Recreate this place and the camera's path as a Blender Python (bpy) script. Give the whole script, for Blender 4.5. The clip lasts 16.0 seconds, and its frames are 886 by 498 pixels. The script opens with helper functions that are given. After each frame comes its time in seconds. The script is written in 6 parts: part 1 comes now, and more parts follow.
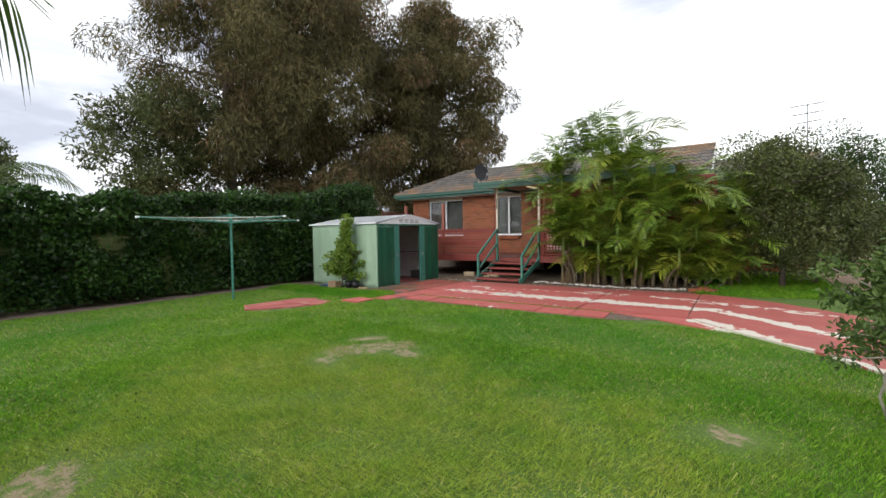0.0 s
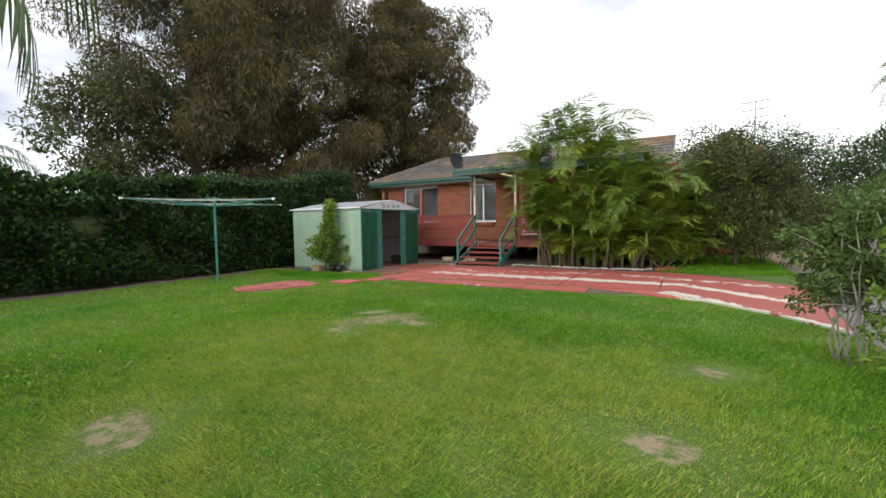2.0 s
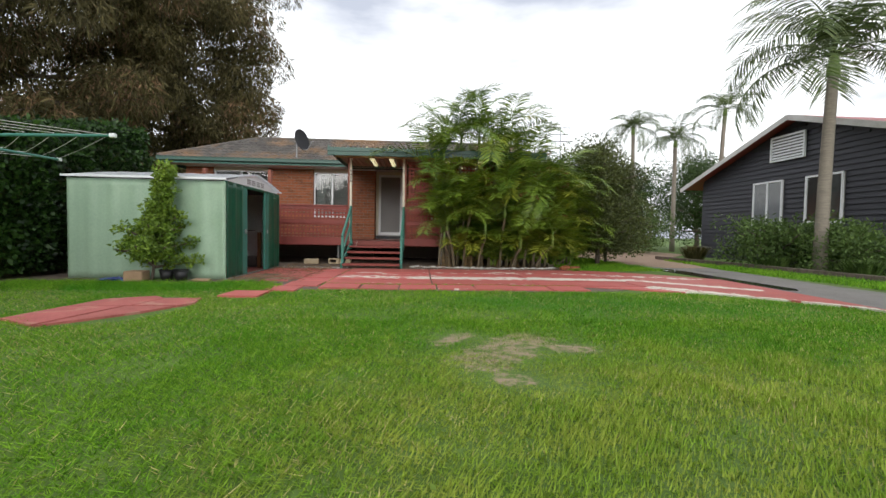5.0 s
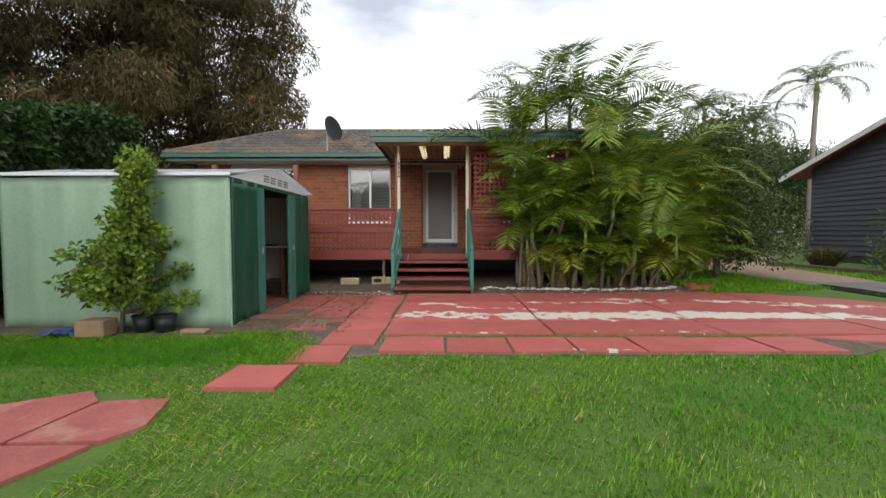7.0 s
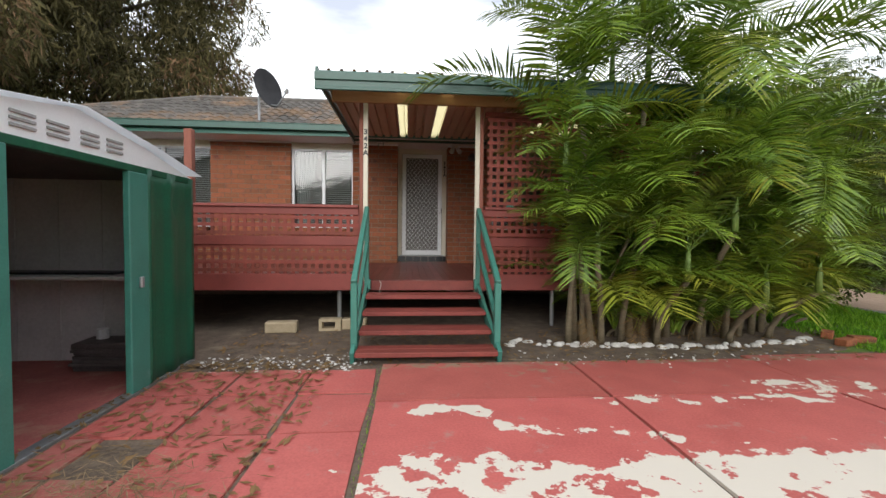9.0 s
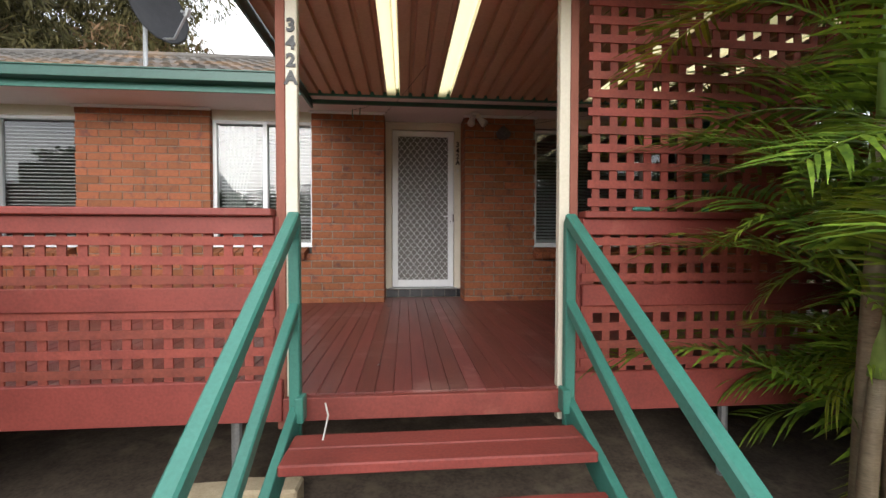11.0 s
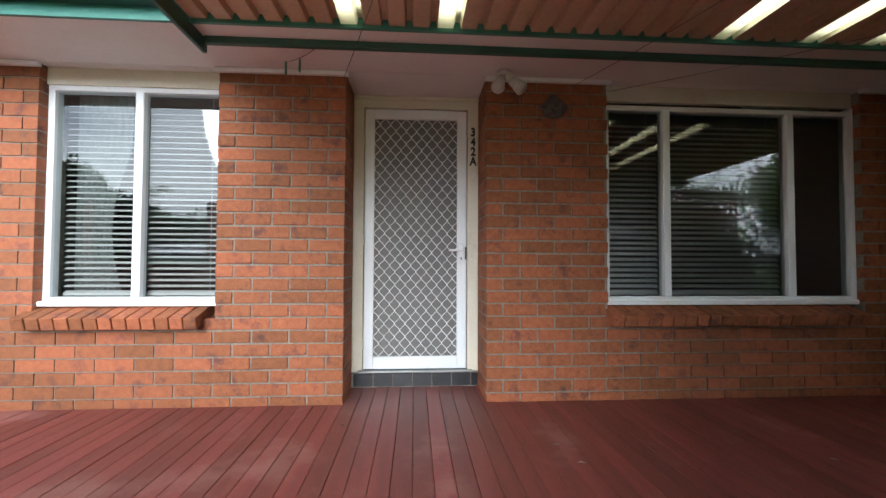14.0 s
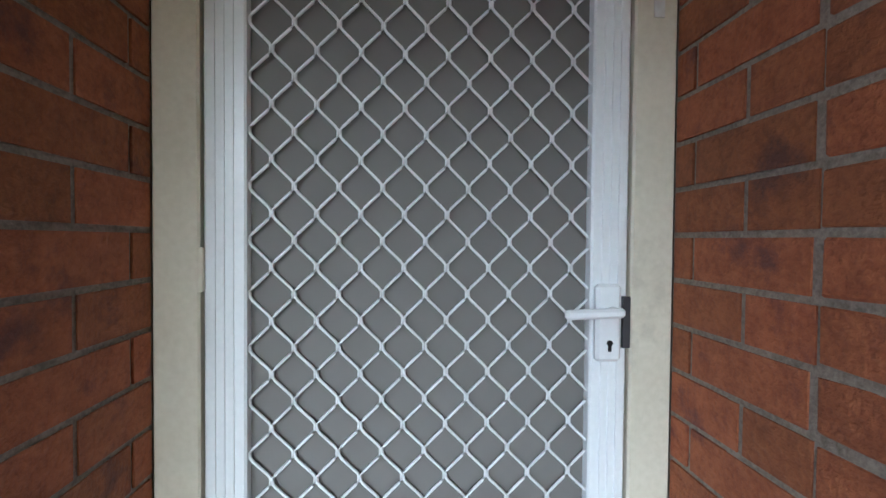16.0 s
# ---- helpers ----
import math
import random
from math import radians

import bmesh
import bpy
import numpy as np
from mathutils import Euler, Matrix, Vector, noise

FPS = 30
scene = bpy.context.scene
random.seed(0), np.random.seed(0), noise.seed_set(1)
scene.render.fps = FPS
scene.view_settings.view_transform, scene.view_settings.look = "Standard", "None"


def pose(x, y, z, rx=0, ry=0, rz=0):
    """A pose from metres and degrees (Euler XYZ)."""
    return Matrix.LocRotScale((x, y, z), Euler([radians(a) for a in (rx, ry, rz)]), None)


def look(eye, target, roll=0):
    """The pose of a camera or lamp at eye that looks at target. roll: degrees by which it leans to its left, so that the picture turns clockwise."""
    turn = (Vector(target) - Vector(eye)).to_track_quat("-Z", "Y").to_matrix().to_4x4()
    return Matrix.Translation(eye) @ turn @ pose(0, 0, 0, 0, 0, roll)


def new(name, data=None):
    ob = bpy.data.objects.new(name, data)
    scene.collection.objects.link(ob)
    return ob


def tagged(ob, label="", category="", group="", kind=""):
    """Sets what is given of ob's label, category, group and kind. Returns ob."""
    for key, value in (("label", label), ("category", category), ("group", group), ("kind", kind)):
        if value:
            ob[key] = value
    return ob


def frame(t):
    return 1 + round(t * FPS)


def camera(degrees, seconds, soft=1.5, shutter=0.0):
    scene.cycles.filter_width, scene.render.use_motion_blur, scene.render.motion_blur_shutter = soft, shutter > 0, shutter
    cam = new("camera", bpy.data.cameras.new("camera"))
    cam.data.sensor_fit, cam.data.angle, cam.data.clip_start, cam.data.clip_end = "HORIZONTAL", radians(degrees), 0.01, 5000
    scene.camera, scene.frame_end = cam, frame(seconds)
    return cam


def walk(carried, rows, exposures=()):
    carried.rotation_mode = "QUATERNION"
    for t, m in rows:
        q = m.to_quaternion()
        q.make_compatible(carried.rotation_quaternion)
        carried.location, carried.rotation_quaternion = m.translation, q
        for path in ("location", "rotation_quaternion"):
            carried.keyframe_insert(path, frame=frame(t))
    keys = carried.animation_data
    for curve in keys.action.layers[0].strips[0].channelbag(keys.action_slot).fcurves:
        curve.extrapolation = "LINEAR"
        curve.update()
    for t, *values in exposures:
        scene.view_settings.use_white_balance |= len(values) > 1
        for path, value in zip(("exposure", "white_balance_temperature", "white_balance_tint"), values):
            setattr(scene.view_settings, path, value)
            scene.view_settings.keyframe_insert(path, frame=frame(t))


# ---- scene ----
cam = camera(92.4, 16.0)
PATH = [
    (0, (5.345, -14.769, 1.389), (4.203, -13.129, 1.316), -0.9),
    (0.5, (5.429, -15.217, 1.404), (4.296, -13.57, 1.33), -1.1),
    (1, (5.51, -15.48, 1.378), (4.44, -13.792, 1.295), -1.3),
    (1.5, (5.493, -15.534, 1.326), (4.445, -13.833, 1.233), -1.2),
    (2, (5.111, -15.337, 1.217), (4.115, -13.607, 1.101), -0.9),
    (2.5, (4.574, -14.971, 1.05), (3.828, -13.119, 0.92), 0.4),
    (3, (4.003, -14.661, 0.86), (3.507, -12.726, 0.747), 0.3),
    (3.2, (3.752, -14.598, 0.85), (3.377, -12.637, 0.735), 0.4),
    (4.2, (2.3, -14.33, 0.87), (2.27, -12.33, 0.78), 0.6),
    (5.3, (0.661, -13.968, 0.85), (0.785, -11.973, 0.777), 1.1),
    (5.5, (0.497, -13.813, 0.858), (0.601, -11.817, 0.784), 1.0),
    (6, (0.265, -13.168, 0.886), (0.294, -11.17, 0.797), 0.5),
    (6.5, (0.214, -12.355, 0.986), (0.215, -10.357, 0.892), -0.2),
    (7, (0.111, -11.49, 1.062), (0.106, -9.492, 0.979), -0.1),
    (7.5, (-0.004, -10.698, 1.159), (-0.011, -8.7, 1.087), 0.1),
    (8, (-0.068, -9.861, 1.182), (-0.034, -7.862, 1.114), 0.3),
    (8.5, (-0.201, -9.04, 1.196), (-0.079, -7.045, 1.137), 0.9),
    (9, (-0.259, -8.222, 1.199), (-0.099, -6.23, 1.125), 0.6),
    (9.2, (-0.283, -7.922, 1.226), (-0.117, -5.93, 1.153), 0.9),
    (11.5, (-0.204, -4.504, 1.439), (-0.026, -2.512, 1.4), -0.1),
    (12, (-0.139, -4.04, 1.494), (0.027, -2.047, 1.465), -0.26),
    (12.5, (-0.063, -3.813, 1.489), (0.082, -1.818, 1.476), -0.45),
    (13, (-0.068, -3.486, 1.441), (0.079, -1.491, 1.476), -0.29),
    (13.5, (-0.003, -3.227, 1.46), (0.135, -1.234, 1.536), 0.34),
    (14, (-0.01, -2.929, 1.581), (0.123, -0.935, 1.642), 0.24),
    (14.5, (-0.039, -2.538, 1.768), (0.14, -0.547, 1.794), 0.18),
    (15, (0.047, -1.928, 1.9), (0.156, 0.069, 1.862), -0.11),
    (15.5, (0.027, -1.169, 1.89), (0.147, 0.827, 1.867), 0.5),
    (15.8, (-0.01, -0.693, 1.839), (0.12, 1.303, 1.815), 0.3),
    (16, (-0.035, -0.409, 1.807), (0.133, 1.583, 1.764), 0.5),
]
walk(cam, [(t, look(e, g, r)) for t, e, g, r in PATH],
     [(0, 0.17, 6450, 11), (3, 0.17, 6450, 11), (6, 0.02, 6450, 10), (7.5, 0.03, 6400, 10), (9, 0.32, 6400, 10), (10, 0.6, 6450, 10), (11.5, 1.0, 6350, 10), (12.5, 1.16, 6250, 9), (13.5, 1.66, 6000, 6), (14.5, 1.83, 5500, 4), (15.3, 1.9, 5300, 2), (16, 1.87, 5150, 0)])

# ---------------------------------------------------------------- world and light
SUN_ELEV, SUN_ROT = 18, 186
world = bpy.data.worlds.new("overcast_sky")
world.use_nodes = True
scene.world = world
wn = world.node_tree
bg = wn.nodes["Background"]
sky = wn.nodes.new("ShaderNodeTexSky")
sky.sky_type, sky.sun_disc = "NISHITA", False
sky.sun_elevation, sky.sun_rotation = radians(SUN_ELEV), radians(SUN_ROT)
co = wn.nodes.new("ShaderNodeTexCoord")
mp = wn.nodes.new("ShaderNodeMapping")
mp.inputs["Scale"].default_value = (1, 1, 3.2)
cn = wn.nodes.new("ShaderNodeTexNoise")
cn.inputs["Scale"].default_value, cn.inputs["Detail"].default_value = 1.6, 6
cr = wn.nodes.new("ShaderNodeValToRGB")
cr.color_ramp.elements[0].position, cr.color_ramp.elements[0].color = 0.40, (4.3, 4.6, 5.3, 1)
cr.color_ramp.elements[1].position, cr.color_ramp.elements[1].color = 0.55, (9.8, 9.9, 10.0, 1)
mx = wn.nodes.new("ShaderNodeMix")
mx.data_type = "RGBA"
mx.inputs[0].default_value = 0.93
wn.links.new(co.outputs["Generated"], mp.inputs[0])
wn.links.new(mp.outputs[0], cn.inputs["Vector"])
wn.links.new(cn.outputs[0], cr.inputs[0])
wn.links.new(sky.outputs[0], mx.inputs[6])
wn.links.new(cr.outputs[0], mx.inputs[7])
wn.links.new(mx.outputs[2], bg.inputs[0])
bg.inputs[1].default_value = 0.15
sun = new("sun", bpy.data.lights.new("sun", "SUN"))
sun.data.energy, sun.data.angle, sun.data.color = 1.5, radians(38), (1, 0.97, 0.92)
sun.matrix_world = look((-1.5, -14, 5.2), (0, 0, 0.6))

# ---------------------------------------------------------------- materials


def mat(name, c1, c2=None, scale=8.0, rough=0.7, bump=0.15, fine=60.0, metal=0.0, vary=0.0, stain=None, stain_scale=1.3, stain_at=0.6,
        island=False, stretch=(1, 1, 1), coat=0.0, spec=0.5):
    """A surface with grain at two scales, stains and a change of tone from piece to piece."""
    m = bpy.data.materials.new(name)
    m.use_nodes = True
    n, l = m.node_tree.nodes, m.node_tree.links
    b = n["Principled BSDF"]
    c2 = c2 or tuple(min(1, v * 0.72) for v in c1)
    tc = n.new("ShaderNodeNewGeometry")
    mp = n.new("ShaderNodeMapping")
    mp.inputs["Scale"].default_value = stretch
    l.new(tc.outputs["Position"], mp.inputs[0])
    t1, t2 = n.new("ShaderNodeTexNoise"), n.new("ShaderNodeTexNoise")
    for t, s, d in ((t1, scale, 5), (t2, fine, 3)):
        t.inputs["Scale"].default_value, t.inputs["Detail"].default_value = s, d
        l.new(mp.outputs[0], t.inputs["Vector"])
    add = n.new("ShaderNodeMath")
    add.operation = "MULTIPLY_ADD"
    add.inputs[1].default_value = 0.5
    l.new(t2.outputs[0], add.inputs[0])
    half = n.new("ShaderNodeMath")
    half.operation = "MULTIPLY"
    half.inputs[1].default_value = 0.5
    l.new(t1.outputs[0], half.inputs[0])
    l.new(half.outputs[0], add.inputs[2])
    ramp = n.new("ShaderNodeValToRGB")
    ramp.color_ramp.elements[0].position, ramp.color_ramp.elements[0].color = 0.36, (*c2, 1)
    ramp.color_ramp.elements[1].position, ramp.color_ramp.elements[1].color = 0.62, (*c1, 1)
    l.new(add.outputs[0], ramp.inputs[0])
    colour = ramp.outputs[0]
    if stain:
        t3 = n.new("ShaderNodeTexNoise")
        t3.inputs["Scale"].default_value, t3.inputs["Detail"].default_value = stain_scale, 7
        t3.inputs["Roughness"].default_value = 0.65
        l.new(tc.outputs["Position"], t3.inputs["Vector"])
        r3 = n.new("ShaderNodeValToRGB")
        r3.color_ramp.elements[0].position, r3.color_ramp.elements[1].position = stain_at - 0.04, stain_at + 0.08
        l.new(t3.outputs[0], r3.inputs[0])
        mix = n.new("ShaderNodeMix")
        mix.data_type = "RGBA"
        l.new(r3.outputs[0], mix.inputs[0])
        l.new(colour, mix.inputs[6])
        mix.inputs[7].default_value = (*stain, 1)
        colour = mix.outputs[2]
    if vary:
        rnd = tc.outputs["Random Per Island"] if island else n.new("ShaderNodeObjectInfo").outputs["Random"]
        hs = n.new("ShaderNodeHueSaturation")
        mr = n.new("ShaderNodeMapRange")
        mr.inputs[3].default_value, mr.inputs[4].default_value = 1 - vary, 1 + vary
        l.new(rnd, mr.inputs[0])
        l.new(mr.outputs[0], hs.inputs["Value"])
        mh = n.new("ShaderNodeMapRange")
        mh.inputs[3].default_value, mh.inputs[4].default_value = 0.5 + vary * 0.018, 0.5 - vary * 0.018
        l.new(rnd, mh.inputs[0])
        l.new(mh.outputs[0], hs.inputs["Hue"])
        l.new(colour, hs.inputs["Color"])
        colour = hs.outputs[0]
    l.new(colour, b.inputs["Base Color"])
    b.inputs["Roughness"].default_value, b.inputs["Metallic"].default_value = rough, metal
    b.inputs["Coat Weight"].default_value = coat
    b.inputs["Specular IOR Level"].default_value = spec
    if bump:
        bp = n.new("ShaderNodeBump")
        bp.inputs["Strength"].default_value, bp.inputs["Distance"].default_value = bump, 0.01
        l.new(add.outputs[0], bp.inputs["Height"])
        l.new(bp.outputs[0], b.inputs["Normal"])
    return m


def leaf_mat(name, c1, c2, vary=0.35, rough=0.5, thin=0.35, scale=3.0, spec=0.35):
    """Leaves that let some light through."""
    m = mat(name, c1, c2, scale, rough, 0.0, 30, vary=vary, island=True, spec=spec)
    n, l = m.node_tree.nodes, m.node_tree.links
    b = n["Principled BSDF"]
    tr = n.new("ShaderNodeBsdfTranslucent")
    src = b.inputs["Base Color"].links[0].from_socket
    l.new(src, tr.inputs[0])
    mix = n.new("ShaderNodeMixShader")
    mix.inputs[0].default_value = thin
    l.new(b.outputs[0], mix.inputs[1])
    l.new(tr.outputs[0], mix.inputs[2])
    l.new(mix.outputs[0], n["Material Output"].inputs[0])
    return m


def glass_mat(name, tint=(0.70, 0.74, 0.74)):
    m = bpy.data.materials.new(name)
    m.use_nodes = True
    n, l = m.node_tree.nodes, m.node_tree.links
    tr, gl, fr, mix = (n.new("ShaderNode" + k) for k in ("BsdfTransparent", "BsdfGlossy", "Fresnel", "MixShader"))
    tr.inputs[0].default_value = (*tint, 1)
    gl.inputs["Roughness"].default_value = 0.012
    fr.inputs[0].default_value = 1.9
    wob = n.new("ShaderNodeTexNoise")
    wob.inputs["Scale"].default_value = 2.5
    bp = n.new("ShaderNodeBump")
    bp.inputs["Strength"].default_value, bp.inputs["Distance"].default_value = 0.02, 0.004
    l.new(wob.outputs[0], bp.inputs["Height"])
    l.new(bp.outputs[0], gl.inputs["Normal"])
    l.new(fr.outputs[0], mix.inputs[0])
    l.new(tr.outputs[0], mix.inputs[1])
    l.new(gl.outputs[0], mix.inputs[2])
    l.new(mix.outputs[0], n["Material Output"].inputs[0])
    return m


def mask_mix(m, masks, colour2, noise_scale, cut, soft=0.05, rough=0.68):
    """Lays a second colour over a material inside soft bands ((ax, ay, bx, by, half width)), with a torn noisy edge."""
    n, l = m.node_tree.nodes, m.node_tree.links
    b = n["Principled BSDF"]
    geo = n.new("ShaderNodeNewGeometry")
    flat = n.new("ShaderNodeVectorMath")
    flat.operation = "MULTIPLY"
    flat.inputs[1].default_value = (1, 1, 0)
    l.new(geo.outputs["Position"], flat.inputs[0])
    total = None
    for ax, ay, bx_, by_, w, *most in masks:
        a, d = Vector((ax, ay, 0)), Vector((bx_ - ax, by_ - ay, 0))
        sub = n.new("ShaderNodeVectorMath")
        sub.operation = "SUBTRACT"
        l.new(flat.outputs[0], sub.inputs[0])
        sub.inputs[1].default_value = a
        dot = n.new("ShaderNodeVectorMath")
        dot.operation = "DOT_PRODUCT"
        l.new(sub.outputs[0], dot.inputs[0])
        dot.inputs[1].default_value = d / max(d.length_squared, 1e-6)
        cl = n.new("ShaderNodeClamp")
        l.new(dot.outputs["Value"], cl.inputs[0])
        sc = n.new("ShaderNodeVectorMath")
        sc.operation = "SCALE"
        sc.inputs[0].default_value = d
        l.new(cl.outputs[0], sc.inputs["Scale"])
        dist = n.new("ShaderNodeVectorMath")
        dist.operation = "DISTANCE"
        l.new(sub.outputs[0], dist.inputs[0])
        l.new(sc.outputs[0], dist.inputs[1])
        mr = n.new("ShaderNodeMapRange")
        mr.inputs[1].default_value, mr.inputs[2].default_value = w * 1.35, w * 0.3
        mr.inputs[4].default_value = most[0] if most else 1.0
        l.new(dist.outputs["Value"], mr.inputs[0])
        if total is None:
            total = mr.outputs[0]
        else:
            mm = n.new("ShaderNodeMath")
            mm.operation = "MAXIMUM"
            l.new(total, mm.inputs[0])
            l.new(mr.outputs[0], mm.inputs[1])
            total = mm.outputs[0]
    nz = n.new("ShaderNodeTexNoise")
    nz.inputs["Scale"].default_value, nz.inputs["Detail"].default_value, nz.inputs["Roughness"].default_value = noise_scale, 8, rough
    l.new(flat.outputs[0], nz.inputs["Vector"])
    s = n.new("ShaderNodeMath")
    s.operation = "MULTIPLY_ADD"
    s.inputs[1].default_value = 0.55
    l.new(total, s.inputs[0])
    l.new(nz.outputs[0], s.inputs[2])
    step = n.new("ShaderNodeMapRange")
    step.inputs[1].default_value, step.inputs[2].default_value = cut, cut + soft
    l.new(s.outputs[0], step.inputs[0])
    mix = n.new("ShaderNodeMix")
    mix.data_type = "RGBA"
    l.new(step.outputs[0], mix.inputs[0])
    old = b.inputs["Base Color"].links[0].from_socket
    l.new(old, mix.inputs[6])
    mix.inputs[7].default_value = (*colour2, 1)
    l.new(mix.outputs[2], b.inputs["Base Color"])
    return m


BARE = [(1.45, -11.3, 1.9, -10.75, 0.5), (2.1, -11.0, 2.25, -11.02, 0.26), (1.55, -11.65, 1.6, -11.7, 0.22), (1.2, -10.85, 1.4, -10.6, 0.2), (5.27, -11.35, 5.3, -11.4, 0.24),
        (4.95, -12.8, 5.05, -12.85, 0.3), (2.0, -14.1, 2.3, -14.2, 0.36), (-3.9, -7.05, -2.3, -7.05, 0.22)]
YELLOW = [(1.6, -12.4, 4.4, -12.6, 2.3), (2.0, -14.0, 3.0, -14.6, 1.2)]
LUSH = [(2.2, -9.0, 5.5, -9.3, 0.9), (-3.5, -8.2, -2.0, -7.8, 0.6), (-3.6, -11.5, -2.6, -13.5, 0.9)]
M = {}
M["soil"] = mask_mix(mat("lawn_soil", (0.12, 0.20, 0.03), (0.07, 0.125, 0.018), 2.5, 0.95, 0.6, 45), BARE, (0.34, 0.255, 0.17), 9, 0.97, 0.13)
M["grass"] = mask_mix(mask_mix(mask_mix(leaf_mat("grass_blades", (0.235, 0.42, 0.034), (0.10, 0.30, 0.018), 0.5, 0.7, 0.3, 0.9, 0.16), YELLOW, (0.52, 0.54, 0.10), 3.5, 0.80, 0.45), LUSH, (0.065, 0.29, 0.018), 3, 0.75, 0.4),
                      BARE, (0.52, 0.43, 0.25), 12, 0.96, 0.13)
M["straw"] = leaf_mat("dry_grass_blades", (0.60, 0.53, 0.24), (0.42, 0.42, 0.13), 0.35, 0.8, 0.3, 3.0, 0.12)
M["dirt"] = mat("bed_dirt", (0.195, 0.145, 0.105), (0.10, 0.073, 0.053), 6, 0.95, 0.8, 50, stain=(0.24, 0.19, 0.13), stain_scale=3)
PEEL = [(-0.35, -6.25, 0.5, -6.28, 0.44, 0.85), (1.0, -6.32, 3.2, -6.28, 0.44, 0.99), (3.0, -6.3, 5.0, -6.35, 0.36), (5.0, -6.35, 6.4, -7.6, 0.26), (-0.12, -5.45, 0.2, -5.47, 0.2, 0.92), (0.3, -5.72, 1.3, -5.9, 0.16, 0.8), (1.1, -5.35, 3.4, -5.4, 0.18, 0.76),
        (2.6, -5.1, 3.3, -5.15, 0.3, 0.8), (4.0, -5.2, 6.4, -6.0, 0.4, 0.8), (4.9, -7.45, 6.6, -9.5, 0.36), (0.2, -7.15, 3.0, -7.15, 0.12, 0.66), (1.3, -7.8, 1.7, -7.85, 0.16, 0.7)]
DIRT = [(-1.95, -6.65, -1.35, -6.6, 0.36), (-1.9, -6.0, -1.8, -6.1, 0.22, 0.85), (-2.1, -4.55, 4.0, -4.42, 0.16, 0.9), (-0.52, -7.3, -0.5, -4.5, 0.06, 0.85), (-1.08, -7.0, -1.06, -4.6, 0.07, 0.8), (0.6, -4.75, 1.1, -4.6, 0.16, 0.85)]
M["red"] = mask_mix(mask_mix(mat("red_paving_paint", (0.54, 0.135, 0.112), (0.42, 0.096, 0.082), 3, 0.6, 0.25, 70, vary=0.12, stain=(0.43, 0.20, 0.165), stain_scale=7.5, stain_at=0.635),
                             PEEL, (0.74, 0.67, 0.57), 5.2, 0.945, 0.012, 0.62), DIRT, (0.33, 0.245, 0.165), 7, 0.94, 0.16)
M["red_old"] = mask_mix(mat("worn_red_paver", (0.47, 0.135, 0.115), (0.34, 0.09, 0.078), 4, 0.75, 0.3, 60, vary=0.14, stain=(0.46, 0.22, 0.165), stain_scale=3.5, stain_at=0.58), DIRT, (0.33, 0.245, 0.165), 7, 0.90, 0.16)
M["asphalt"] = mat("driveway_concrete", (0.235, 0.22, 0.20), (0.155, 0.145, 0.13), 2, 0.8, 0.4, 120, stain=(0.07, 0.068, 0.065), stain_scale=0.6, stain_at=0.6)
M["gravel"] = mat("tan_gravel", (0.42, 0.30, 0.21), (0.28, 0.19, 0.13), 12, 0.95, 0.6, 80)
M["brick"] = mat("orange_red_brick", (0.35, 0.118, 0.046), (0.22, 0.068, 0.027), 26, 0.8, 0.9, 120, vary=0.24, stain=(0.13, 0.045, 0.034), stain_scale=8, stain_at=0.585)
M["brick_far"] = mat("orange_red_brick_rest", (0.35, 0.118, 0.046), (0.22, 0.068, 0.027), 26, 0.8, 0.9, 120, vary=0.24, island=True, stain=(0.13, 0.045, 0.034), stain_scale=8, stain_at=0.585)
M["mortar"] = mat("grey_mortar", (0.31, 0.265, 0.22), (0.18, 0.15, 0.125), 40, 0.95, 0.5, 160)
M["soffit"] = mat("soffit_paint", (0.76, 0.73, 0.70), (0.70, 0.67, 0.64), 2, 0.7, 0.05, 40)
M["cream"] = mat("cream_paint", (0.72, 0.67, 0.55), (0.64, 0.59, 0.47), 5, 0.5, 0.12, 70, stain=(0.5, 0.46, 0.37), stain_scale=4, stain_at=0.66)
M["white"] = mat("white_aluminium", (0.84, 0.86, 0.88), (0.79, 0.81, 0.83), 6, 0.32, 0.03, 80)
M["white_dirty"] = mat("white_painted_steel", (0.72, 0.71, 0.69), (0.55, 0.53, 0.50), 3, 0.5, 0.1, 50, stain=(0.42, 0.36, 0.28), stain_scale=5, stain_at=0.68)
M["deck"] = mat("red_brown_decking_paint", (0.205, 0.052, 0.043), (0.125, 0.034, 0.030), 3, 0.4, 0.3, 60, vary=0.2, stretch=(6, 0.6, 6), stain=(0.24, 0.10, 0.085), stain_scale=2.2, stain_at=0.58)
M["rail"] = mat("red_brown_timber_paint", (0.27, 0.055, 0.042), (0.19, 0.038, 0.030), 5, 0.55, 0.25, 70, vary=0.1, stain=(0.31, 0.10, 0.07), stain_scale=3, stain_at=0.66)
M["slat"] = mat("red_lattice_timber", (0.29, 0.066, 0.044), (0.19, 0.042, 0.030), 8, 0.7, 0.3, 80, vary=0.16)
M["green"] = mat("teal_green_paint", (0.060, 0.232, 0.182), (0.047, 0.185, 0.145), 6, 0.42, 0.15, 80, stain=(0.12, 0.26, 0.21), stain_scale=5, stain_at=0.68)
M["gutter"] = mat("dark_green_gutter", (0.030, 0.105, 0.078), (0.022, 0.08, 0.06), 4, 0.38, 0.06, 60, stain=(0.07, 0.13, 0.10), stain_scale=3, stain_at=0.68)
